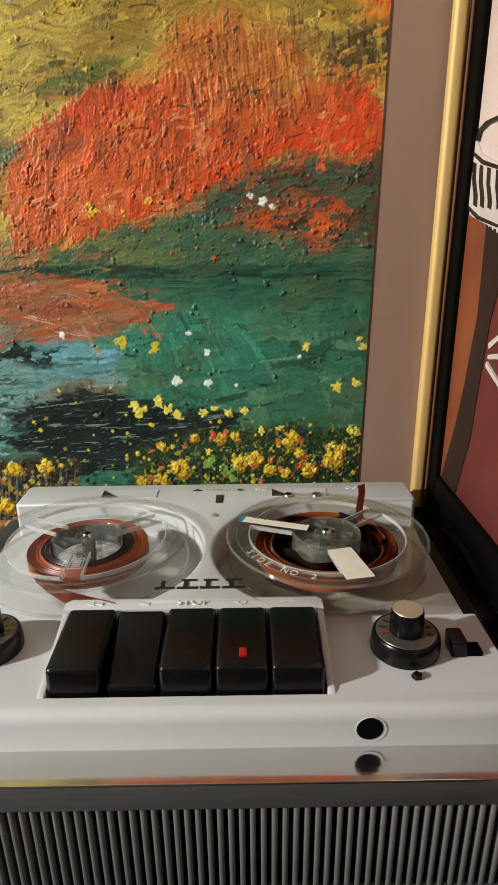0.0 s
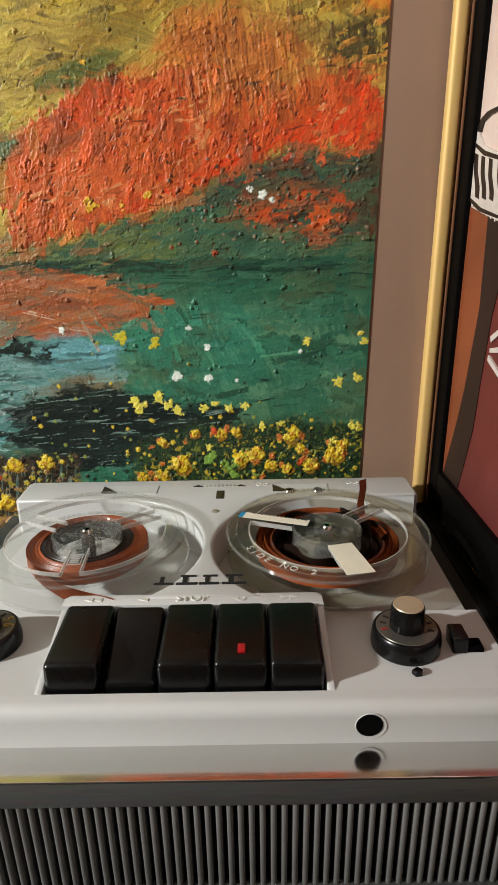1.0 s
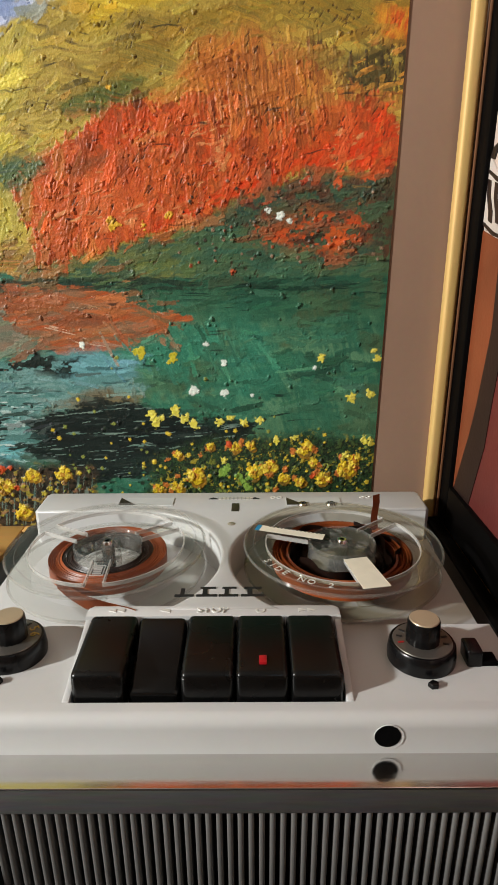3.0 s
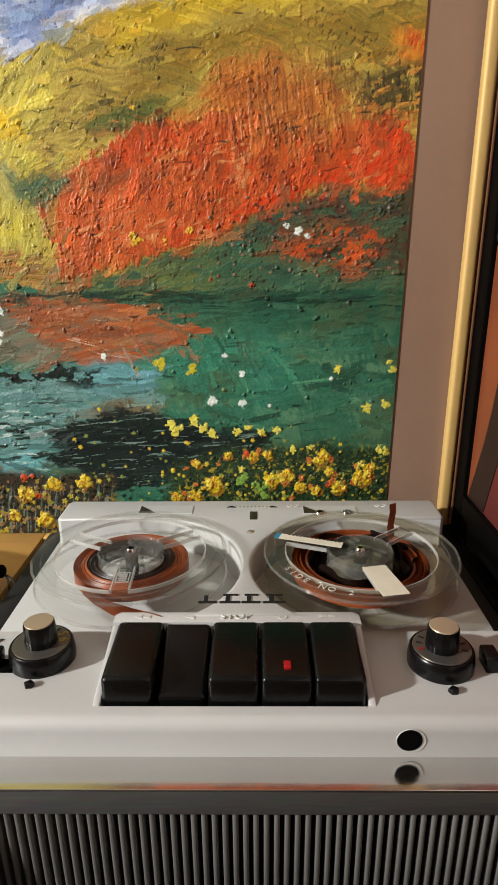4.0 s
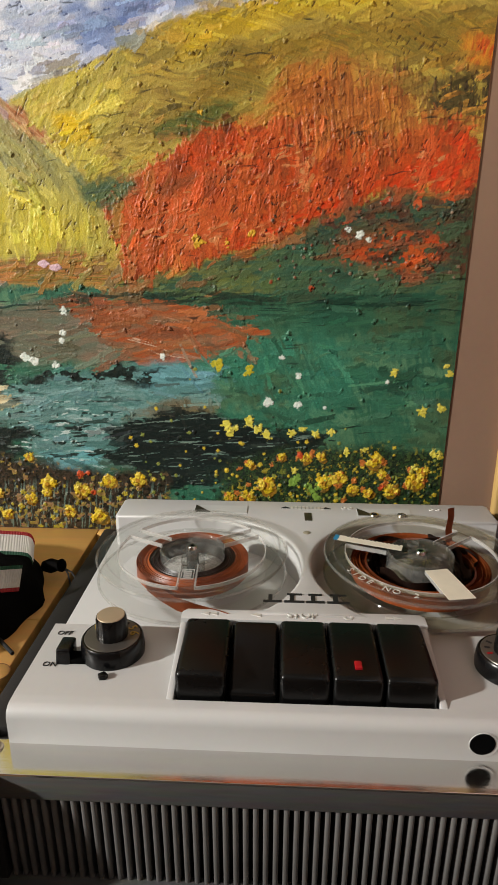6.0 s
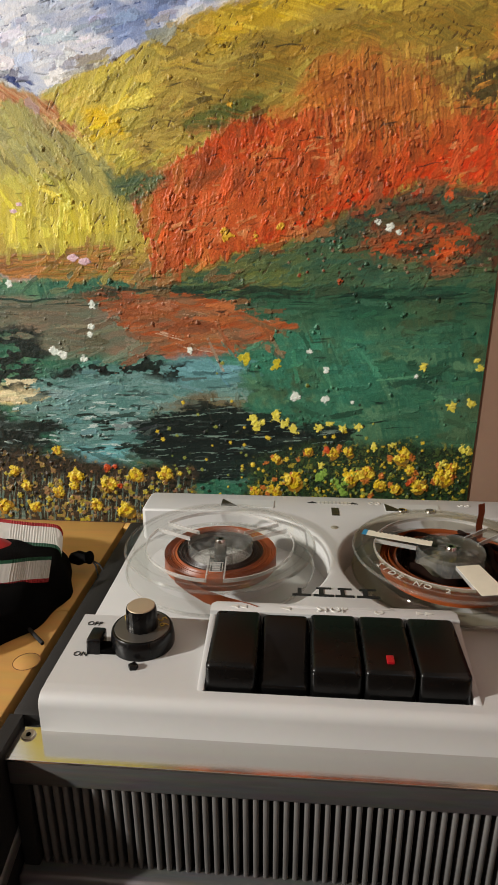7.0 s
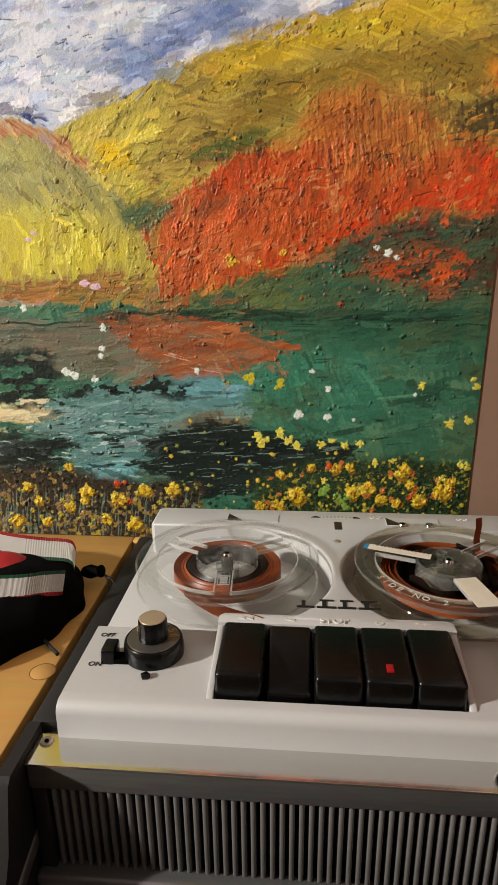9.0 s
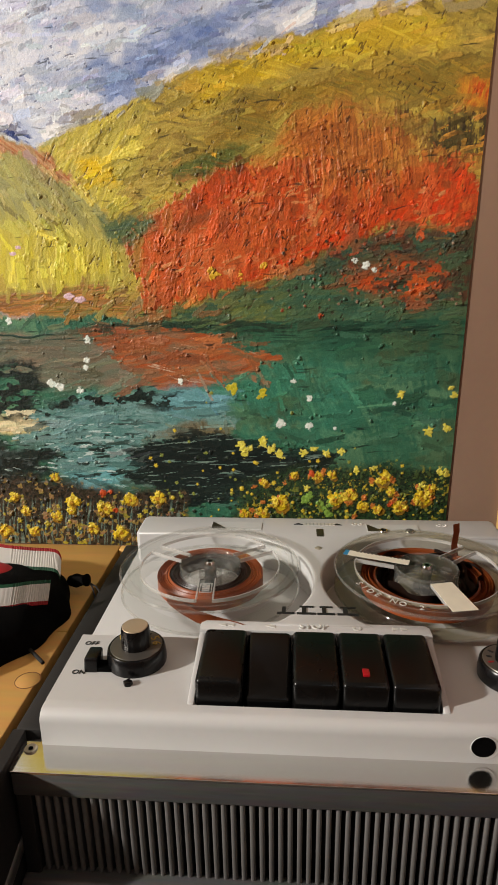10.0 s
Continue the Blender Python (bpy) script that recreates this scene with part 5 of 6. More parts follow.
def dabs(spots, shades, lift, petals, rough, squash=1.0):
    """Single touches of thick paint."""
    global paint, relief
    for n, (u, v, r) in enumerate(spots):
        i0, i1 = np.searchsorted(gv[:, 0], (v - 2.2 * r, v + 2.2 * r))
        j0, j1 = np.searchsorted(gu[0], (u - 2.2 * r, u + 2.2 * r))
        if i1 <= i0 or j1 <= j0:
            continue
        dx, dy = gu[i0:i1, j0:j1] - u, (gv[i0:i1, j0:j1] - v) * squash
        ang = np.arctan2(dy, dx)
        n1 = fbm(gu[i0:i1, j0:j1] * (1.1 / r) + n, gv[i0:i1, j0:j1] * (1.1 / r), 90 + n, 4)
        edge = r * (0.78 + petals * np.cos((4 + n % 3) * ang + n) + rough * (n1 - 0.5) * 2)
        d = np.hypot(dx, dy)
        mk = sm(-0.06, 0.06, edge - d)
        ring = 0.5 + 0.5 * np.cos(d / r * 5.5 + n1 * 7 + n)
        bank = np.array([pig(*s) for s in shades])
        f = np.clip((0.55 * ring + 0.45 * n1) * (len(shades) - 1), 0, len(shades) - 1.001)
        k = f.astype(int)
        col = bank[k] * (1 - (f - k)[..., None]) + bank[k + 1] * (f - k)[..., None]
        paint[i0:i1, j0:j1] = paint[i0:i1, j0:j1] * (1 - mk[..., None]) + col * mk[..., None]
        relief[i0:i1, j0:j1] += mk * lift * (0.45 + 0.75 * ring)


# specks of thick colour scattered over the beds and the shore
rs = np.random.RandomState(7)
specks = [(float(u), float(v), 0.10 + 0.14 * float(q)) for u, v, q in zip(rs.uniform(22, 50, 420), rs.gamma(2.0, 1.9, 420), rs.rand(420))]
dabs([s for i, s in enumerate(specks) if i % 3 == 0], [(196, 168, 40), (214, 190, 60)], 0.05, 0.1, 0.4)
dabs([s for i, s in enumerate(specks) if i % 3 == 1], [(96, 122, 56), (150, 150, 66)], 0.05, 0.1, 0.4)
dabs([s for i, s in enumerate(specks) if i % 3 == 2], [(20, 34, 24), (44, 58, 40)], 0.05, 0.1, 0.4)
left_specks = [(float(u), float(v), 0.14 + 0.22 * float(q)) for u, v, q in zip(rs.uniform(0, 24, 130), rs.uniform(0, 4.6, 130), rs.rand(130))]
dabs([s for i, s in enumerate(left_specks) if i % 2 == 0], [(186, 160, 40), (150, 146, 56)], 0.06, 0.15, 0.4)
dabs([s for i, s in enumerate(left_specks) if i % 2 == 1], [(150, 100, 82), (112, 118, 54)], 0.05, 0.15, 0.4)
shore = [(float(u), float(v), 0.08 + 0.11 * float(q)) for u, v, q in zip(rs.uniform(33, 49, 90), rs.uniform(22.2, 28.5, 90), rs.rand(90))]
dabs([s for i, s in enumerate(shore) if i % 3 == 0], [(112, 84, 62), (150, 126, 104)], 0.06, 0.1, 0.4)
dabs([s for i, s in enumerate(shore) if i % 3 == 1], [(150, 66, 30), (120, 60, 34)], 0.08, 0.1, 0.4)
dabs([s for i, s in enumerate(shore) if i % 3 == 2], [(40, 48, 36), (56, 46, 32)], 0.05, 0.1, 0.4)
dabs([(u + 0.12, v - 0.18, r * 1.15) for u, v, r in FLOWERS], [(120, 84, 26), (150, 112, 30), (60, 60, 34)], 0.05, 0.05, 0.6)
petals, centres = [], []
for n, (u, v, r) in enumerate(FLOWERS):
    for k in range(5):
        a = 0.5 + n * 1.7 + k * 1.257 + rs.normal(0, 0.25)
        d = r * (0.52 + 0.16 * rs.rand())
        petals.append((u + d * math.cos(a), v + 0.85 * d * math.sin(a), r * (0.40 + 0.14 * rs.rand())))
    centres.append((u + 0.1 * rs.normal(), v - 0.1, r * 0.34))
dabs([(u + 0.5 * rs.normal(), v + 0.5 * rs.normal(), 0.30 * r + 0.12) for u, v, r in FLOWERS * 2 if u > 25], [(166, 84, 36), (196, 120, 50), (140, 72, 36)], 0.03, 0.12, 0.9)
dabs([(38.4 + 1.1 * rs.normal(), 4.6 + 0.4 * rs.normal(), 0.42) for k in range(9)], [(104, 142, 54), (132, 164, 70)], 0.03, 0.12, 0.9)
dabs(petals[0::2], [(186, 146, 20), (214, 186, 34), (196, 150, 28)], 0.032, 0.12, 0.8)
dabs(petals[1::2], [(206, 178, 36), (218, 196, 66), (168, 122, 26)], 0.036, 0.12, 0.8)
dabs(centres, [(150, 104, 20), (190, 140, 30)], 0.03, 0.1, 0.6)
dabs(BUDS, [(206, 194, 50), (222, 212, 104)], 0.05, 0.16, 1.1)
dabs(LIMES[2:], [(200, 142, 30), (222, 182, 54)], 0.05, 0.14, 1.0)
dabs(LIMES[:2], [(168, 168, 44), (196, 178, 44)], 0.05, 0.14, 1.0)
dabs(WHITES, [(206, 222, 210), (226, 230, 222)], 0.04, 0.08, 0.7)
dabs(PINKS, [(222, 190, 196), (206, 172, 186)], 0.06, 0.1, 0.3, 1.8)
dabs(REDS, [(170, 62, 24), (196, 80, 34)], 0.08, 0.05, 0.8)

# sandy grains bound into the paint: dense on the red slope and the shore, sparse elsewhere, few in the sky
under = field(UNDERRED, 0.8)
bed = np.clip(bed_l + bed_r, 0, 1)
relief *= (0.70 + 0.32 * np.clip(red + under + bed, 0, 1)) * (1 - 0.35 * sky_mask * (1 - lake_m))
clump = sm(0.50, 0.64, 0.6 * fbm(gu * 0.55, gv * 0.55, 85, 2) + 0.4 * fbm(gu * 1.8, gv * 1.8, 86, 2))
grain_at = np.clip((0.9 * red + 1.0 * under) * (0.06 + 0.94 * clump) + 0.10 * (1 - sky_mask) * (0.15 + clump) + 0.03 + 0.05 * lake_m + 0.25 * bed, 0, 1) * (1 - 0.9 * sky_mask * (1 - lake_m))
rg = np.random.RandomState(31)
for u, v, keep, size, tone in zip(rg.uniform(5.5, WIDE - 0.3, 11000), rg.uniform(0.3, 47.0, 11000), rg.rand(11000), rg.rand(11000), rg.normal(0, 1, 11000)):
    i, j = int(np.searchsorted(ROWS, v)), int(np.searchsorted(COLS, u))
    if keep > grain_at[i, j]:
        continue
    r = 0.055 + 0.10 * size ** 3
    w = int(r / 0.05) + 2
    win = (slice(max(i - w, 0), i + w), slice(max(j - w, 0), j + w))
    dx, dy = gu[win] - u, (gv[win] - v) * (1 + 0.3 * math.sin(tone * 9))
    ang = np.arctan2(dy, dx)
    d = np.hypot(dx, dy) / (r * (1 + 0.22 * np.cos(3 * ang + tone * 5) + 0.12 * np.cos(5 * ang + tone * 11)))
    cap = np.sqrt(np.clip(1 - d * d, 0, 1))
    relief[win] = np.maximum(relief[win], relief[i, j] * 0.6 + r * (0.6 + 0.3 * size)) * (cap > 0) * cap ** 0.5 + relief[win] * (1 - (cap > 0) * cap ** 0.5)
    paint[win] *= (1 - (cap > 0) * min(max(0.08 - 0.14 * tone, -0.25), 0.35))[..., None]
relief += 0.012 * (fbm(gu * 5.0, gv * 5.0, 88, 2) - 0.5)
# small dark flecks, slightly sunk into the paint
dark_fleck = sm(0.745, 0.775, strokes(60, 0.45, 0.14, 117, 2)) * (0.25 + 0.75 * sm(0.5, 0.6, fbm(gu * 0.6, gv * 0.6, 118))) * (1 - sky_mask) * (1 - 0.5 * lake_m)
lay(dark_fleck * 0.7, (46, 32, 20), (70, 46, 26), by=grainy)
relief -= 0.03 * dark_fleck

margin = np.minimum(np.minimum(gu, WIDE - gu), np.minimum(gv, SIZE - gv))
relief *= sm(0.0, 0.6, margin)
PAINT_X, PAINT_Y, PAINT_Z = -0.410, 0.4816, WOOD_Z + 0.0007
art = thing("landscape_painting", "thickly painted unframed canvas of autumn hills and a green lake", "painting", (PAINT_X + 0.25, 0.49, PAINT_Z))
me = bpy.data.meshes.new("paint_layer")
co = np.empty((GRID * GRID, 3))
shear = 0.018
co[:, 0] = (gu / 100 + PAINT_X + shear * (gv / 100) * (gu / SIZE)).ravel() - (PAINT_X + 0.25)
co[:, 1] = (PAINT_Y - relief / 100 * 1.0 - 0.0002).ravel() - 0.49
co[:, 2] = (gv / 100).ravel()
idx = np.arange(GRID * GRID).reshape(GRID, GRID)
quads = np.stack([idx[:-1, :-1], idx[:-1, 1:], idx[1:, 1:], idx[1:, :-1]], -1).reshape(-1, 4)
me.vertices.add(len(co))
me.vertices.foreach_set("co", co.astype(np.float32).ravel())
me.loops.add(quads.size)
me.loops.foreach_set("vertex_index", quads.astype(np.int32).ravel())
me.polygons.add(len(quads))
me.polygons.foreach_set("loop_start", np.arange(0, quads.size, 4, dtype=np.int32))
me.update(calc_edges=True)
me.polygons.foreach_set("use_smooth", np.ones(len(quads), bool))
pigment = me.attributes.new("pigment", "FLOAT_COLOR", "POINT")
pigment.data.foreach_set("color", np.concatenate([np.clip(paint, 0, 1).reshape(-1, 3), np.ones((GRID * GRID, 1))], 1).astype(np.float32).ravel())
M_PAINT = bpy.data.materials.new("oil_paint")
M_PAINT.use_nodes = True
nt = M_PAINT.node_tree
bs = nt.nodes["Principled BSDF"]
at = nt.nodes.new("ShaderNodeAttribute")
at.attribute_name = "pigment"
tc = nt.nodes.new("ShaderNodeTexCoord")
nz = nt.nodes.new("ShaderNodeTexNoise")
nz.inputs["Scale"].default_value, nz.inputs["Detail"].default_value = 900, 5
nt.links.new(tc.outputs["Object"], nz.inputs["Vector"])
mxr = nt.nodes.new("ShaderNodeMix")
mxr.data_type, mxr.blend_type = "RGBA", "OVERLAY"
mxr.inputs[0].default_value = 0.35
nt.links.new(at.outputs["Color"], mxr.inputs[6])
nt.links.new(nz.outputs[0], mxr.inputs[7])
nt.links.new(mxr.outputs[2], bs.inputs["Base Color"])
mr = nt.nodes.new("ShaderNodeMapRange")
mr.inputs[3].default_value, mr.inputs[4].default_value = 0.38, 0.60
bs.inputs["Specular IOR Level"].default_value = 0.34
nt.links.new(nz.outputs[0], mr.inputs[0])
nt.links.new(mr.outputs[0], bs.inputs["Roughness"])
bp = nt.nodes.new("ShaderNodeBump")
bp.inputs["Strength"].default_value, bp.inputs["Distance"].default_value = 0.32, 0.0006
nt.links.new(nz.outputs[0], bp.inputs["Height"])
nt.links.new(bp.outputs[0], bs.inputs["Normal"])
me.materials.append(M_PAINT)
layer = new("paint_layer", me)
layer.parent = art
M_EDGE = material("primed_canvas_edge", rgb(58, 44, 34), 0.8, grain=0.3, scale=200, bump=0.3)
bm = box(0, WIDE / 100 + 0.0002, 0.0, 0.0008, 0, 0.5, 0.0002)
for v in bm.verts:
    v.co.x += shear * v.co.z * (v.co.x / 0.5)
bm.transform(Matrix.Translation((PAINT_X - (PAINT_X + 0.25), PAINT_Y - 0.49, 0)))
part("stretched_canvas", bm, M_EDGE, art, "dark canvas wrapped over the stretcher")

# ---- the framed picture on the side ----
pic = thing("framed_picture", "framed dark figurative picture in a black and gold frame", "framed picture", (0.16, 0.30, WOOD_Z))


PIC0 = (-0.0108, -0.0034, 1.10)


def fpart(name, bm, mat, label="", parent=None, smooth=True):
    for v in bm.verts:
        v.co.y -= (v.co.z - 0.87) * 0.028
    bm.transform(Matrix.Translation((-0.16, -0.30, -WOOD_Z)) @ Matrix.Translation(PIC0) @ Matrix.Scale(0.969, 4) @ Matrix.Translation((-PIC0[0], -PIC0[1], -PIC0[2])))
    return part(name, bm, mat, parent or pic, label, smooth)


PX, FY1, FY0, FZ1 = 0.150, 0.503, -0.10, 1.46
gz = 0.8592
# gilded outer moulding: far upright, near upright, top, bottom
for ya, yb in ((0.4925, FY1), (FY0, FY0 + 0.0105)):
    bm = box(0.1362, 0.1468, ya, yb, gz, FZ1, 0.0035, 4)
    fpart("gilded_moulding", bm, M_GOLD)
fpart("bottom_moulding", box(0.1375, 0.1502, FY0 + 0.0106, 0.4923, gz, gz + 0.010, 0.003, 3), M_FRAMEBLACK)
fpart("gilded_moulding", box(0.1362, 0.1468, FY0 + 0.0106, 0.4923, FZ1 - 0.0105, FZ1, 0.003, 3), M_GOLD)
fpart("backing_board", box(0.1561, 0.1640, FY0, FY1, gz, FZ1, 0.001), M_WIRE)
# black flat inside it, slightly hollow
for ya, yb in ((0.4720, 0.4924), (FY0 + 0.0107, FY0 + 0.049)):
    fpart("black_flat", box(0.1490, 0.1559, ya, yb, gz + 0.0101, FZ1 - 0.0107, 0.0012), M_FRAMEBLACK)
fpart("black_flat", box(0.1490, 0.1559, FY0 + 0.0492, 0.4718, gz + 0.0101, 0.9060, 0.0012), M_FRAMEBLACK)
fpart("black_flat", box(0.1490, 0.1559, FY0 + 0.0492, 0.4718, FZ1 - 0.049, FZ1 - 0.0107, 0.0012), M_FRAMEBLACK)
# thin worn bead between gold and black
fpart("worn_bead", box(0.1468, 0.1489, 0.4905, 0.4923, gz + 0.011, FZ1 - 0.011, 0.0006), M_WIRE)
fpart("canvas", box(0.1535, 0.1558, FY0 + 0.0492, 0.4718, 0.9062, FZ1 - 0.0492), material("pale_canvas_paint", rgb(214, 196, 186), 0.5, grain=0.15, scale=40, bump=0.1, colour2=rgb(188, 160, 146)), "pale painted ground")
# plain painted shapes on it: (y, z) outlines, laid one over another
SIDE = [
    ("painted_shape", rgb(104, 42, 38), 0.0004, [(0.4715, 0.9065), (0.4716, 1.072), (0.3911, 1.1184), (0.3422, 1.1159), (0.2, 1.08), (0.1, 0.9065)]),
    ("painted_shape", rgb(136, 70, 40), 0.0007, [(0.4716, 1.113), (0.4213, 1.1026), (0.4303, 1.0532), (0.4341, 0.9884), (0.4404, 0.9345), (0.4716, 0.9064), (0.4716, 1.0181), (0.4716, 1.0724)]),
    ("painted_shape", rgb(36, 19, 17), 0.0010, [(0.4347, 1.1061), (0.3849, 1.1002), (0.3996, 1.0722), (0.4079, 1.0438), (0.4142, 0.9935), (0.4173, 0.96), (0.4338, 0.9064), (0.4658, 0.9064), (0.4694, 0.9064), (0.4492, 0.9613), (0.4418, 0.9884), (0.4313, 1.0457)]),
    ("painted_shape", rgb(216, 204, 194), 0.0013, [(0.4712, 1.1632), (0.4716, 1.1442), (0.4715, 1.1166), (0.4486, 1.1087), (0.4154, 1.1025), (0.3666, 1.102), (0.3795, 1.1405), (0.4257, 1.1425), (0.456, 1.1512)]),
    ("painted_shape", rgb(30, 22, 20), 0.0016, [(0.4716, 1.1618), (0.4675, 1.1682), (0.4555, 1.1712), (0.4352, 1.1711), (0.3875, 1.1644), (0.3867, 1.1619), (0.4345, 1.1686), (0.4498, 1.1685), (0.4615, 1.166), (0.4649, 1.1603)]),
    ("painted_stripe", rgb(34, 22, 20), 0.0018, [(0.4716, 1.1545), (0.4515, 1.1472), (0.4224, 1.1407), (0.3781, 1.1362), (0.3775, 1.1343), (0.4227, 1.1385), (0.4532, 1.1447), (0.4716, 1.1523)]),
    ("painted_stripe", rgb(34, 22, 20), 0.0018, [(0.471, 1.1192), (0.449, 1.1118), (0.4135, 1.1055), (0.3675, 1.1047), (0.367, 1.1031), (0.414, 1.1038), (0.4509, 1.1095), (0.4709, 1.1168)]),
    ("painted_stripe", rgb(34, 22, 20), 0.0017, [(0.4711, 1.148), (0.4643, 1.1463), (0.4624, 1.1361), (0.4553, 1.1252), (0.4542, 1.1175), (0.4617, 1.1193), (0.4631, 1.1257), (0.4695, 1.1367)]),
    ("painted_stripe", rgb(34, 22, 20), 0.0017, [(0.4572, 1.1449), (0.4509, 1.1434), (0.4489, 1.1334), (0.4422, 1.1229), (0.4413, 1.1163), (0.4483, 1.118), (0.4494, 1.1233), (0.4556, 1.1339)]),
    ("painted_stripe", rgb(34, 22, 20), 0.0017, [(0.4428, 1.1419), (0.4368, 1.1405), (0.4348, 1.1308), (0.4284, 1.1206), (0.4278, 1.1149), (0.4344, 1.1165), (0.4352, 1.1209), (0.4411, 1.1313)]),
    ("painted_stripe", rgb(34, 22, 20), 0.0017, [(0.4268, 1.1389), (0.4213, 1.1375), (0.4193, 1.1281), (0.4133, 1.1183), (0.4128, 1.1136), (0.419, 1.1152), (0.4196, 1.1186), (0.4251, 1.1286)]),
    ("painted_stripe", rgb(34, 22, 20), 0.0017, [(0.4103, 1.1359), (0.4051, 1.1346), (0.4032, 1.1256), (0.3974, 1.1161), (0.3972, 1.1122), (0.4029, 1.1137), (0.4033, 1.1164), (0.4087, 1.1259)]),
    ("painted_stripe", rgb(214, 200, 192), 0.0019, [(0.4039, 1.0184), (0.3754, 1.0079), (0.3743, 1.0046), (0.4038, 1.0145)]),
    ("painted_stripe", rgb(214, 200, 192), 0.0019, [(0.4042, 1.0306), (0.3863, 1.0404), (0.3852, 1.0372), (0.4018, 1.0271)]),
    ("painted_stripe", rgb(214, 200, 192), 0.0019, [(0.4023, 1.0232), (0.382, 1.0279), (0.3808, 1.0242), (0.402, 1.0203)]),
]
for k in range(9):
    f = k / 5
    y, z = 0.4656 + f * -0.0373, 1.1142 + f * -0.0089
    SIDE.append(("painted_dot", rgb(226, 214, 206), 0.0016, [(y + 0.0014 * math.cos(a), z + 0.0014 * math.sin(a)) for a in (0, 1, 2, 3.1, 4.2, 5.2)]))
SIDE_M = {}
for name, col, lift, pts in SIDE:
    mat = SIDE_M.get(col) or material("side_paint", col, 0.4, grain=0.2, scale=60, bump=0.15, wear=0.15)
    SIDE_M[col] = mat
    bm = bmesh.new()
    f = bm.faces.new([bm.verts.new((0.1535 - lift, y, z)) for y, z in pts])
    up = bmesh.ops.extrude_face_region(bm, geom=[f])
    for v in up["geom"]:
        if isinstance(v, bmesh.types.BMVert):
            v.co.x += lift - 0.0001
    fpart(name, bm, mat, "", None, False)

# ---- the black pouch with its tricolour ribbon ----
pouch = thing("felt_pouch", "soft round black felt pouch lying on the pine top", "pouch", (-0.319, 0.345, WOOD_Z))
bm = bmesh.new()
bmesh.ops.create_uvsphere(bm, u_segments=72, v_segments=40, radius=1)
for v in bm.verts:
    d = v.co.copy()
    a = math.atan2(d.y, d.x)
    r = 0.088 + 0.003 * math.sin(3 * a + 0.6) + 0.0008 * math.sin(11 * a)
    h = 0.034 * (max(0, d.z) ** 0.62) if d.z > 0 else 0.0
    fold = 0.0014 * math.sin(9 * a + 3 * math.sin(a * 2)) * (1 - abs(d.z)) * (d.z > -0.2)
    v.co = ((r + fold) * d.x, (r + fold) * d.y, h + 0.0025 * noise.noise((d.x * 4, d.y * 4, d.z * 3)) * (d.z > 0))
part("bag", bm, M_POUCH, pouch)
bm = lathe([(0, -0.011), (0.0042, -0.010), (0.0058, -0.003), (0.0040, 0.004), (0.0052, 0.008), (0, 0.010)], 18)
bm.transform(Matrix.Translation((0.088, 0.046, 0.012)) @ Matrix.Rotation(radians(75), 4, "Y") @ Matrix.Rotation(radians(20), 4, "X"))
part("gathered_neck", bm, M_POUCH, pouch)
for k, (dx, dy) in enumerate(((0.026, -0.020), (0.018, -0.026))):
    part("cord", tube([(0.096, 0.046, 0.010), (0.096 + dx * 0.3, 0.046 + dy * 0.3, 0.010), (0.096 + dx * 0.6, 0.046 + dy * 0.7, 0.005), (0.096 + dx * 0.7, 0.046 + dy, 0.0012)], 0.0007), M_CORD, pouch, "thin black cord end")


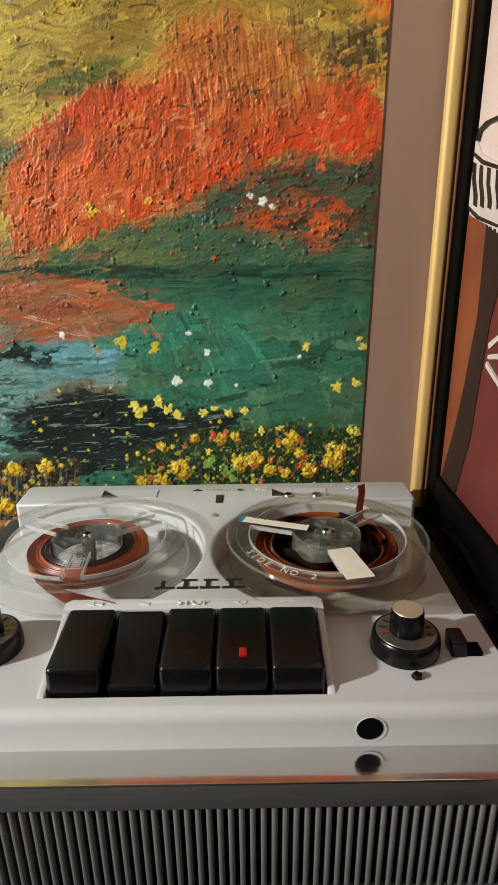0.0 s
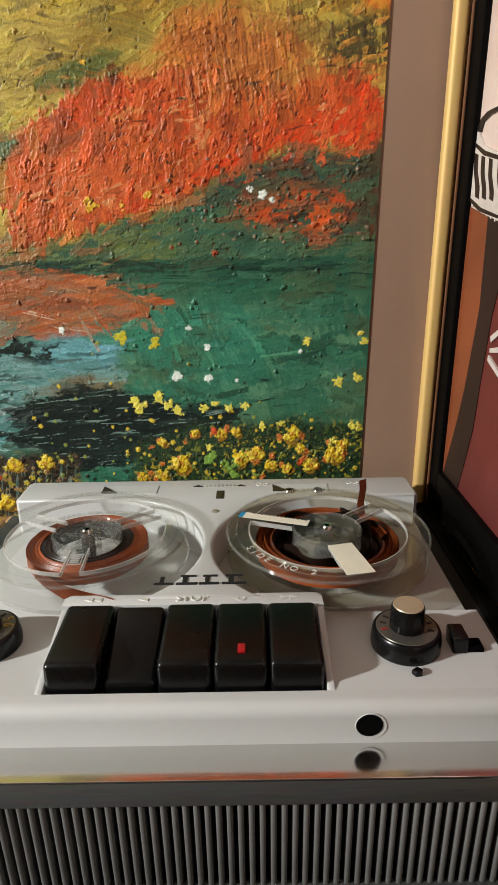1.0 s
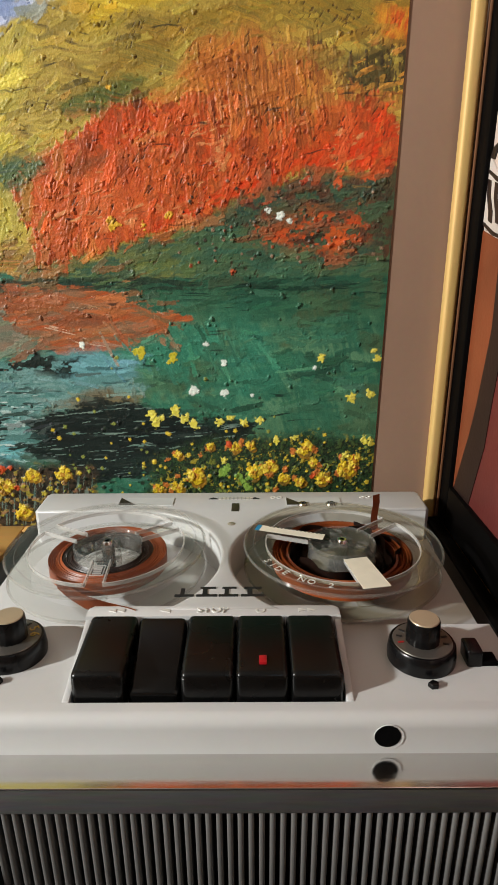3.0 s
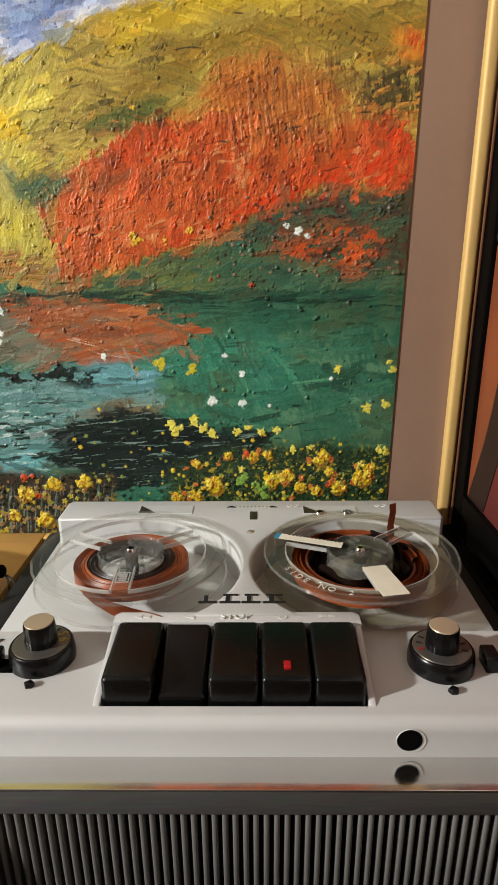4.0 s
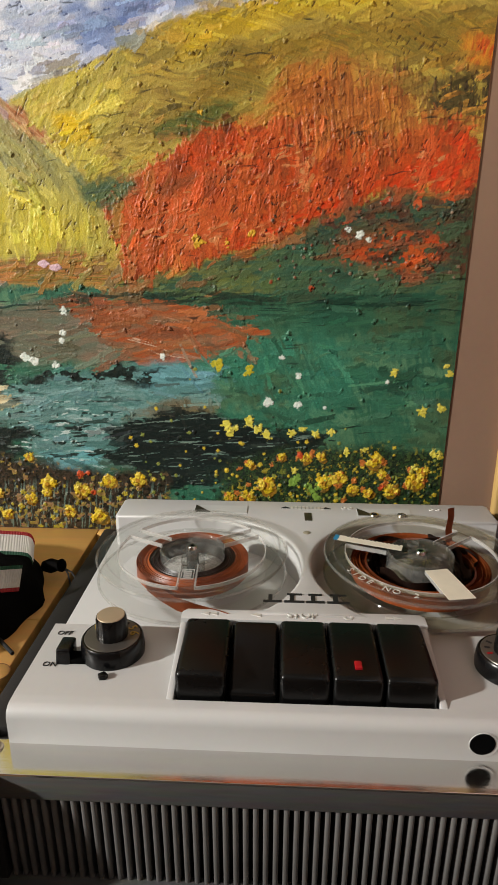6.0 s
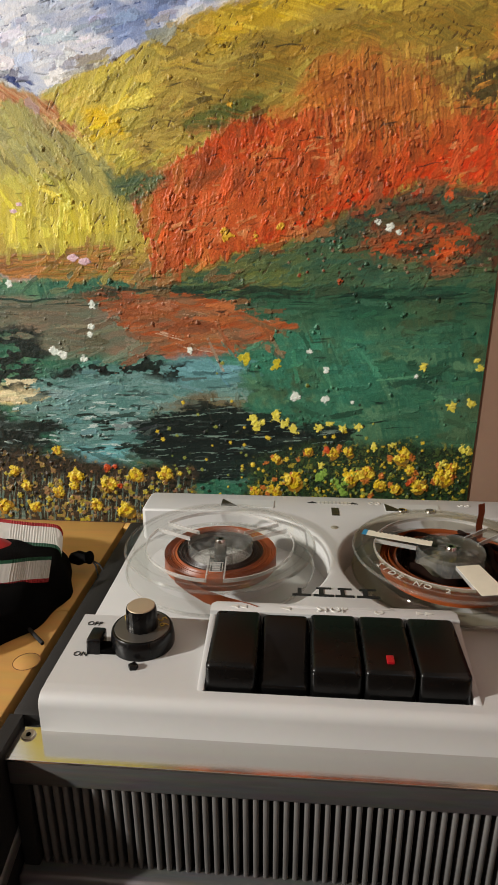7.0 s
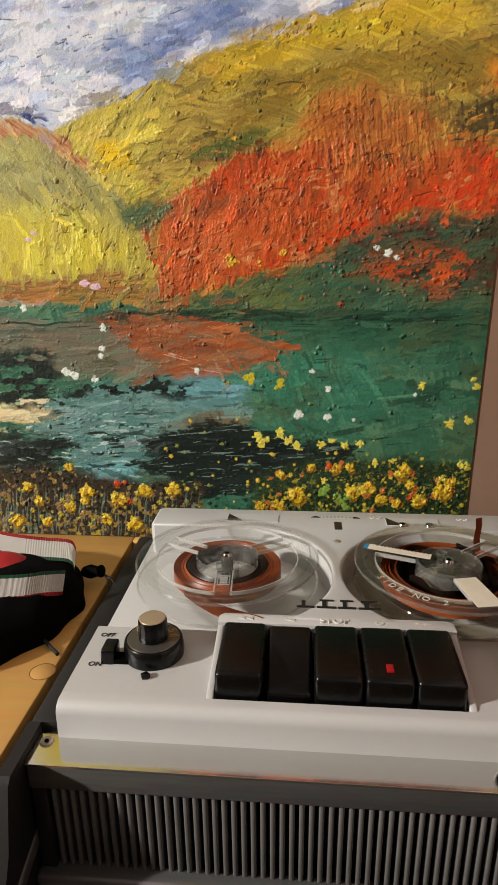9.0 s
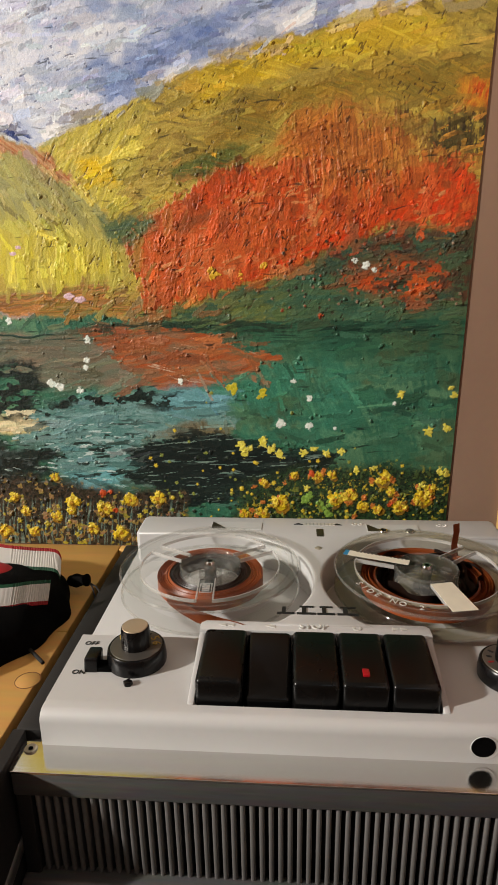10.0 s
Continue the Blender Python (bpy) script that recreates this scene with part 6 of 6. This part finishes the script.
def ribbon(name, path, width_dir, half, label):
    """A ribbed band along path, white between a red and a green edge."""
    rb = thing(name, label, "ribbon", path[0])
    o = Vector(path[0])
    pts = [Vector(p) - o for p in path]
    fine = []
    for i in range(len(pts) - 1):
        p0, p1, p2, p3 = pts[max(i - 1, 0)], pts[i], pts[i + 1], pts[min(i + 2, len(pts) - 1)]
        for k in range(22):
            t = k / 22
            fine.append(0.5 * ((2 * p1) + (p2 - p0) * t + (2 * p0 - 5 * p1 + 4 * p2 - p3) * t * t + (3 * p1 - p0 - 3 * p2 + p3) * t ** 3))
    fine.append(pts[-1])
    w = Vector(width_dir).normalized()
    bands = (("red_edge", -1.0, -0.70, M_RIBRED), ("white_band", -0.70, 0.72, M_RIBWHITE), ("green_edge", 0.72, 1.0, M_RIBGREEN))
    for bn, a, b, mat in bands:
        bm = bmesh.new()
        rows = []
        for i, p in enumerate(fine):
            d = (fine[min(i + 1, len(fine) - 1)] - fine[max(i - 1, 0)]).normalized()
            n = d.cross(w).normalized() * (0.0002 if i % 2 else -0.0002)
            rows.append([bm.verts.new(p + w * half * (a + (b - a) * k / 4) + n) for k in range(5)])
        for r0, r1 in zip(rows, rows[1:]):
            for k in range(4):
                bm.faces.new((r0[k], r0[k + 1], r1[k + 1], r1[k]))
        bmesh.ops.solidify(bm, geom=bm.faces[:], thickness=0.0005)
        part(bn, bm, mat, rb)
    return rb


M_RIBRED = material("red_ribbon", rgb(186, 30, 36), 0.6, grain=0.2, scale=300)
M_RIBWHITE = material("white_ribbon", rgb(226, 222, 216), 0.6, grain=0.1, scale=300, wear=0.03)
M_RIBGREEN = material("green_ribbon", rgb(26, 92, 62), 0.6, grain=0.2, scale=300)
ribbon("tricolour_ribbon", [(-0.400, 0.398, 0.9000), (-0.340, 0.394, 0.9050), (-0.296, 0.389, 0.9010), (-0.270, 0.387, 0.8995), (-0.2480, 0.386, 0.8985), (-0.2405, 0.379, 0.8950)], (0.16, -0.75, -0.62), 0.0098, "white ribbon with red and green edges, looped over the pouch")
ribbon("tricolour_ribbon", [(-0.400, 0.296, 0.9020), (-0.330, 0.304, 0.9070), (-0.2680, 0.3265, 0.8990), (-0.2500, 0.3380, 0.8960), (-0.2375, 0.3470, 0.8925)], (-0.10, 0.75, 0.62), 0.0096, "white ribbon with green and red edges lying across the pouch")
bm = lathe([(0.0, 0.0040), (0.010, 0.0034), (0.017, 0.0014), (0.019, 0.0)], 32)
for v in bm.verts:
    v.co.y *= 0.75
bm.transform(Matrix.Translation((0.028, 0.022, 0.0318)) @ Matrix.Rotation(radians(10), 4, "Y"))
part("red_patch", bm, M_RIBRED, pouch, "red cloth patch")
# a thin dark pencil stub sticking out from under the pouch
tagged(part("thin_stick", tube([(-0.256, 0.325, WOOD_Z + 0.0030), (-0.2245, 0.296, WOOD_Z + 0.0022)], 0.0013, 10), M_CORD), "thin dark stick lying on the pine top", "stick")
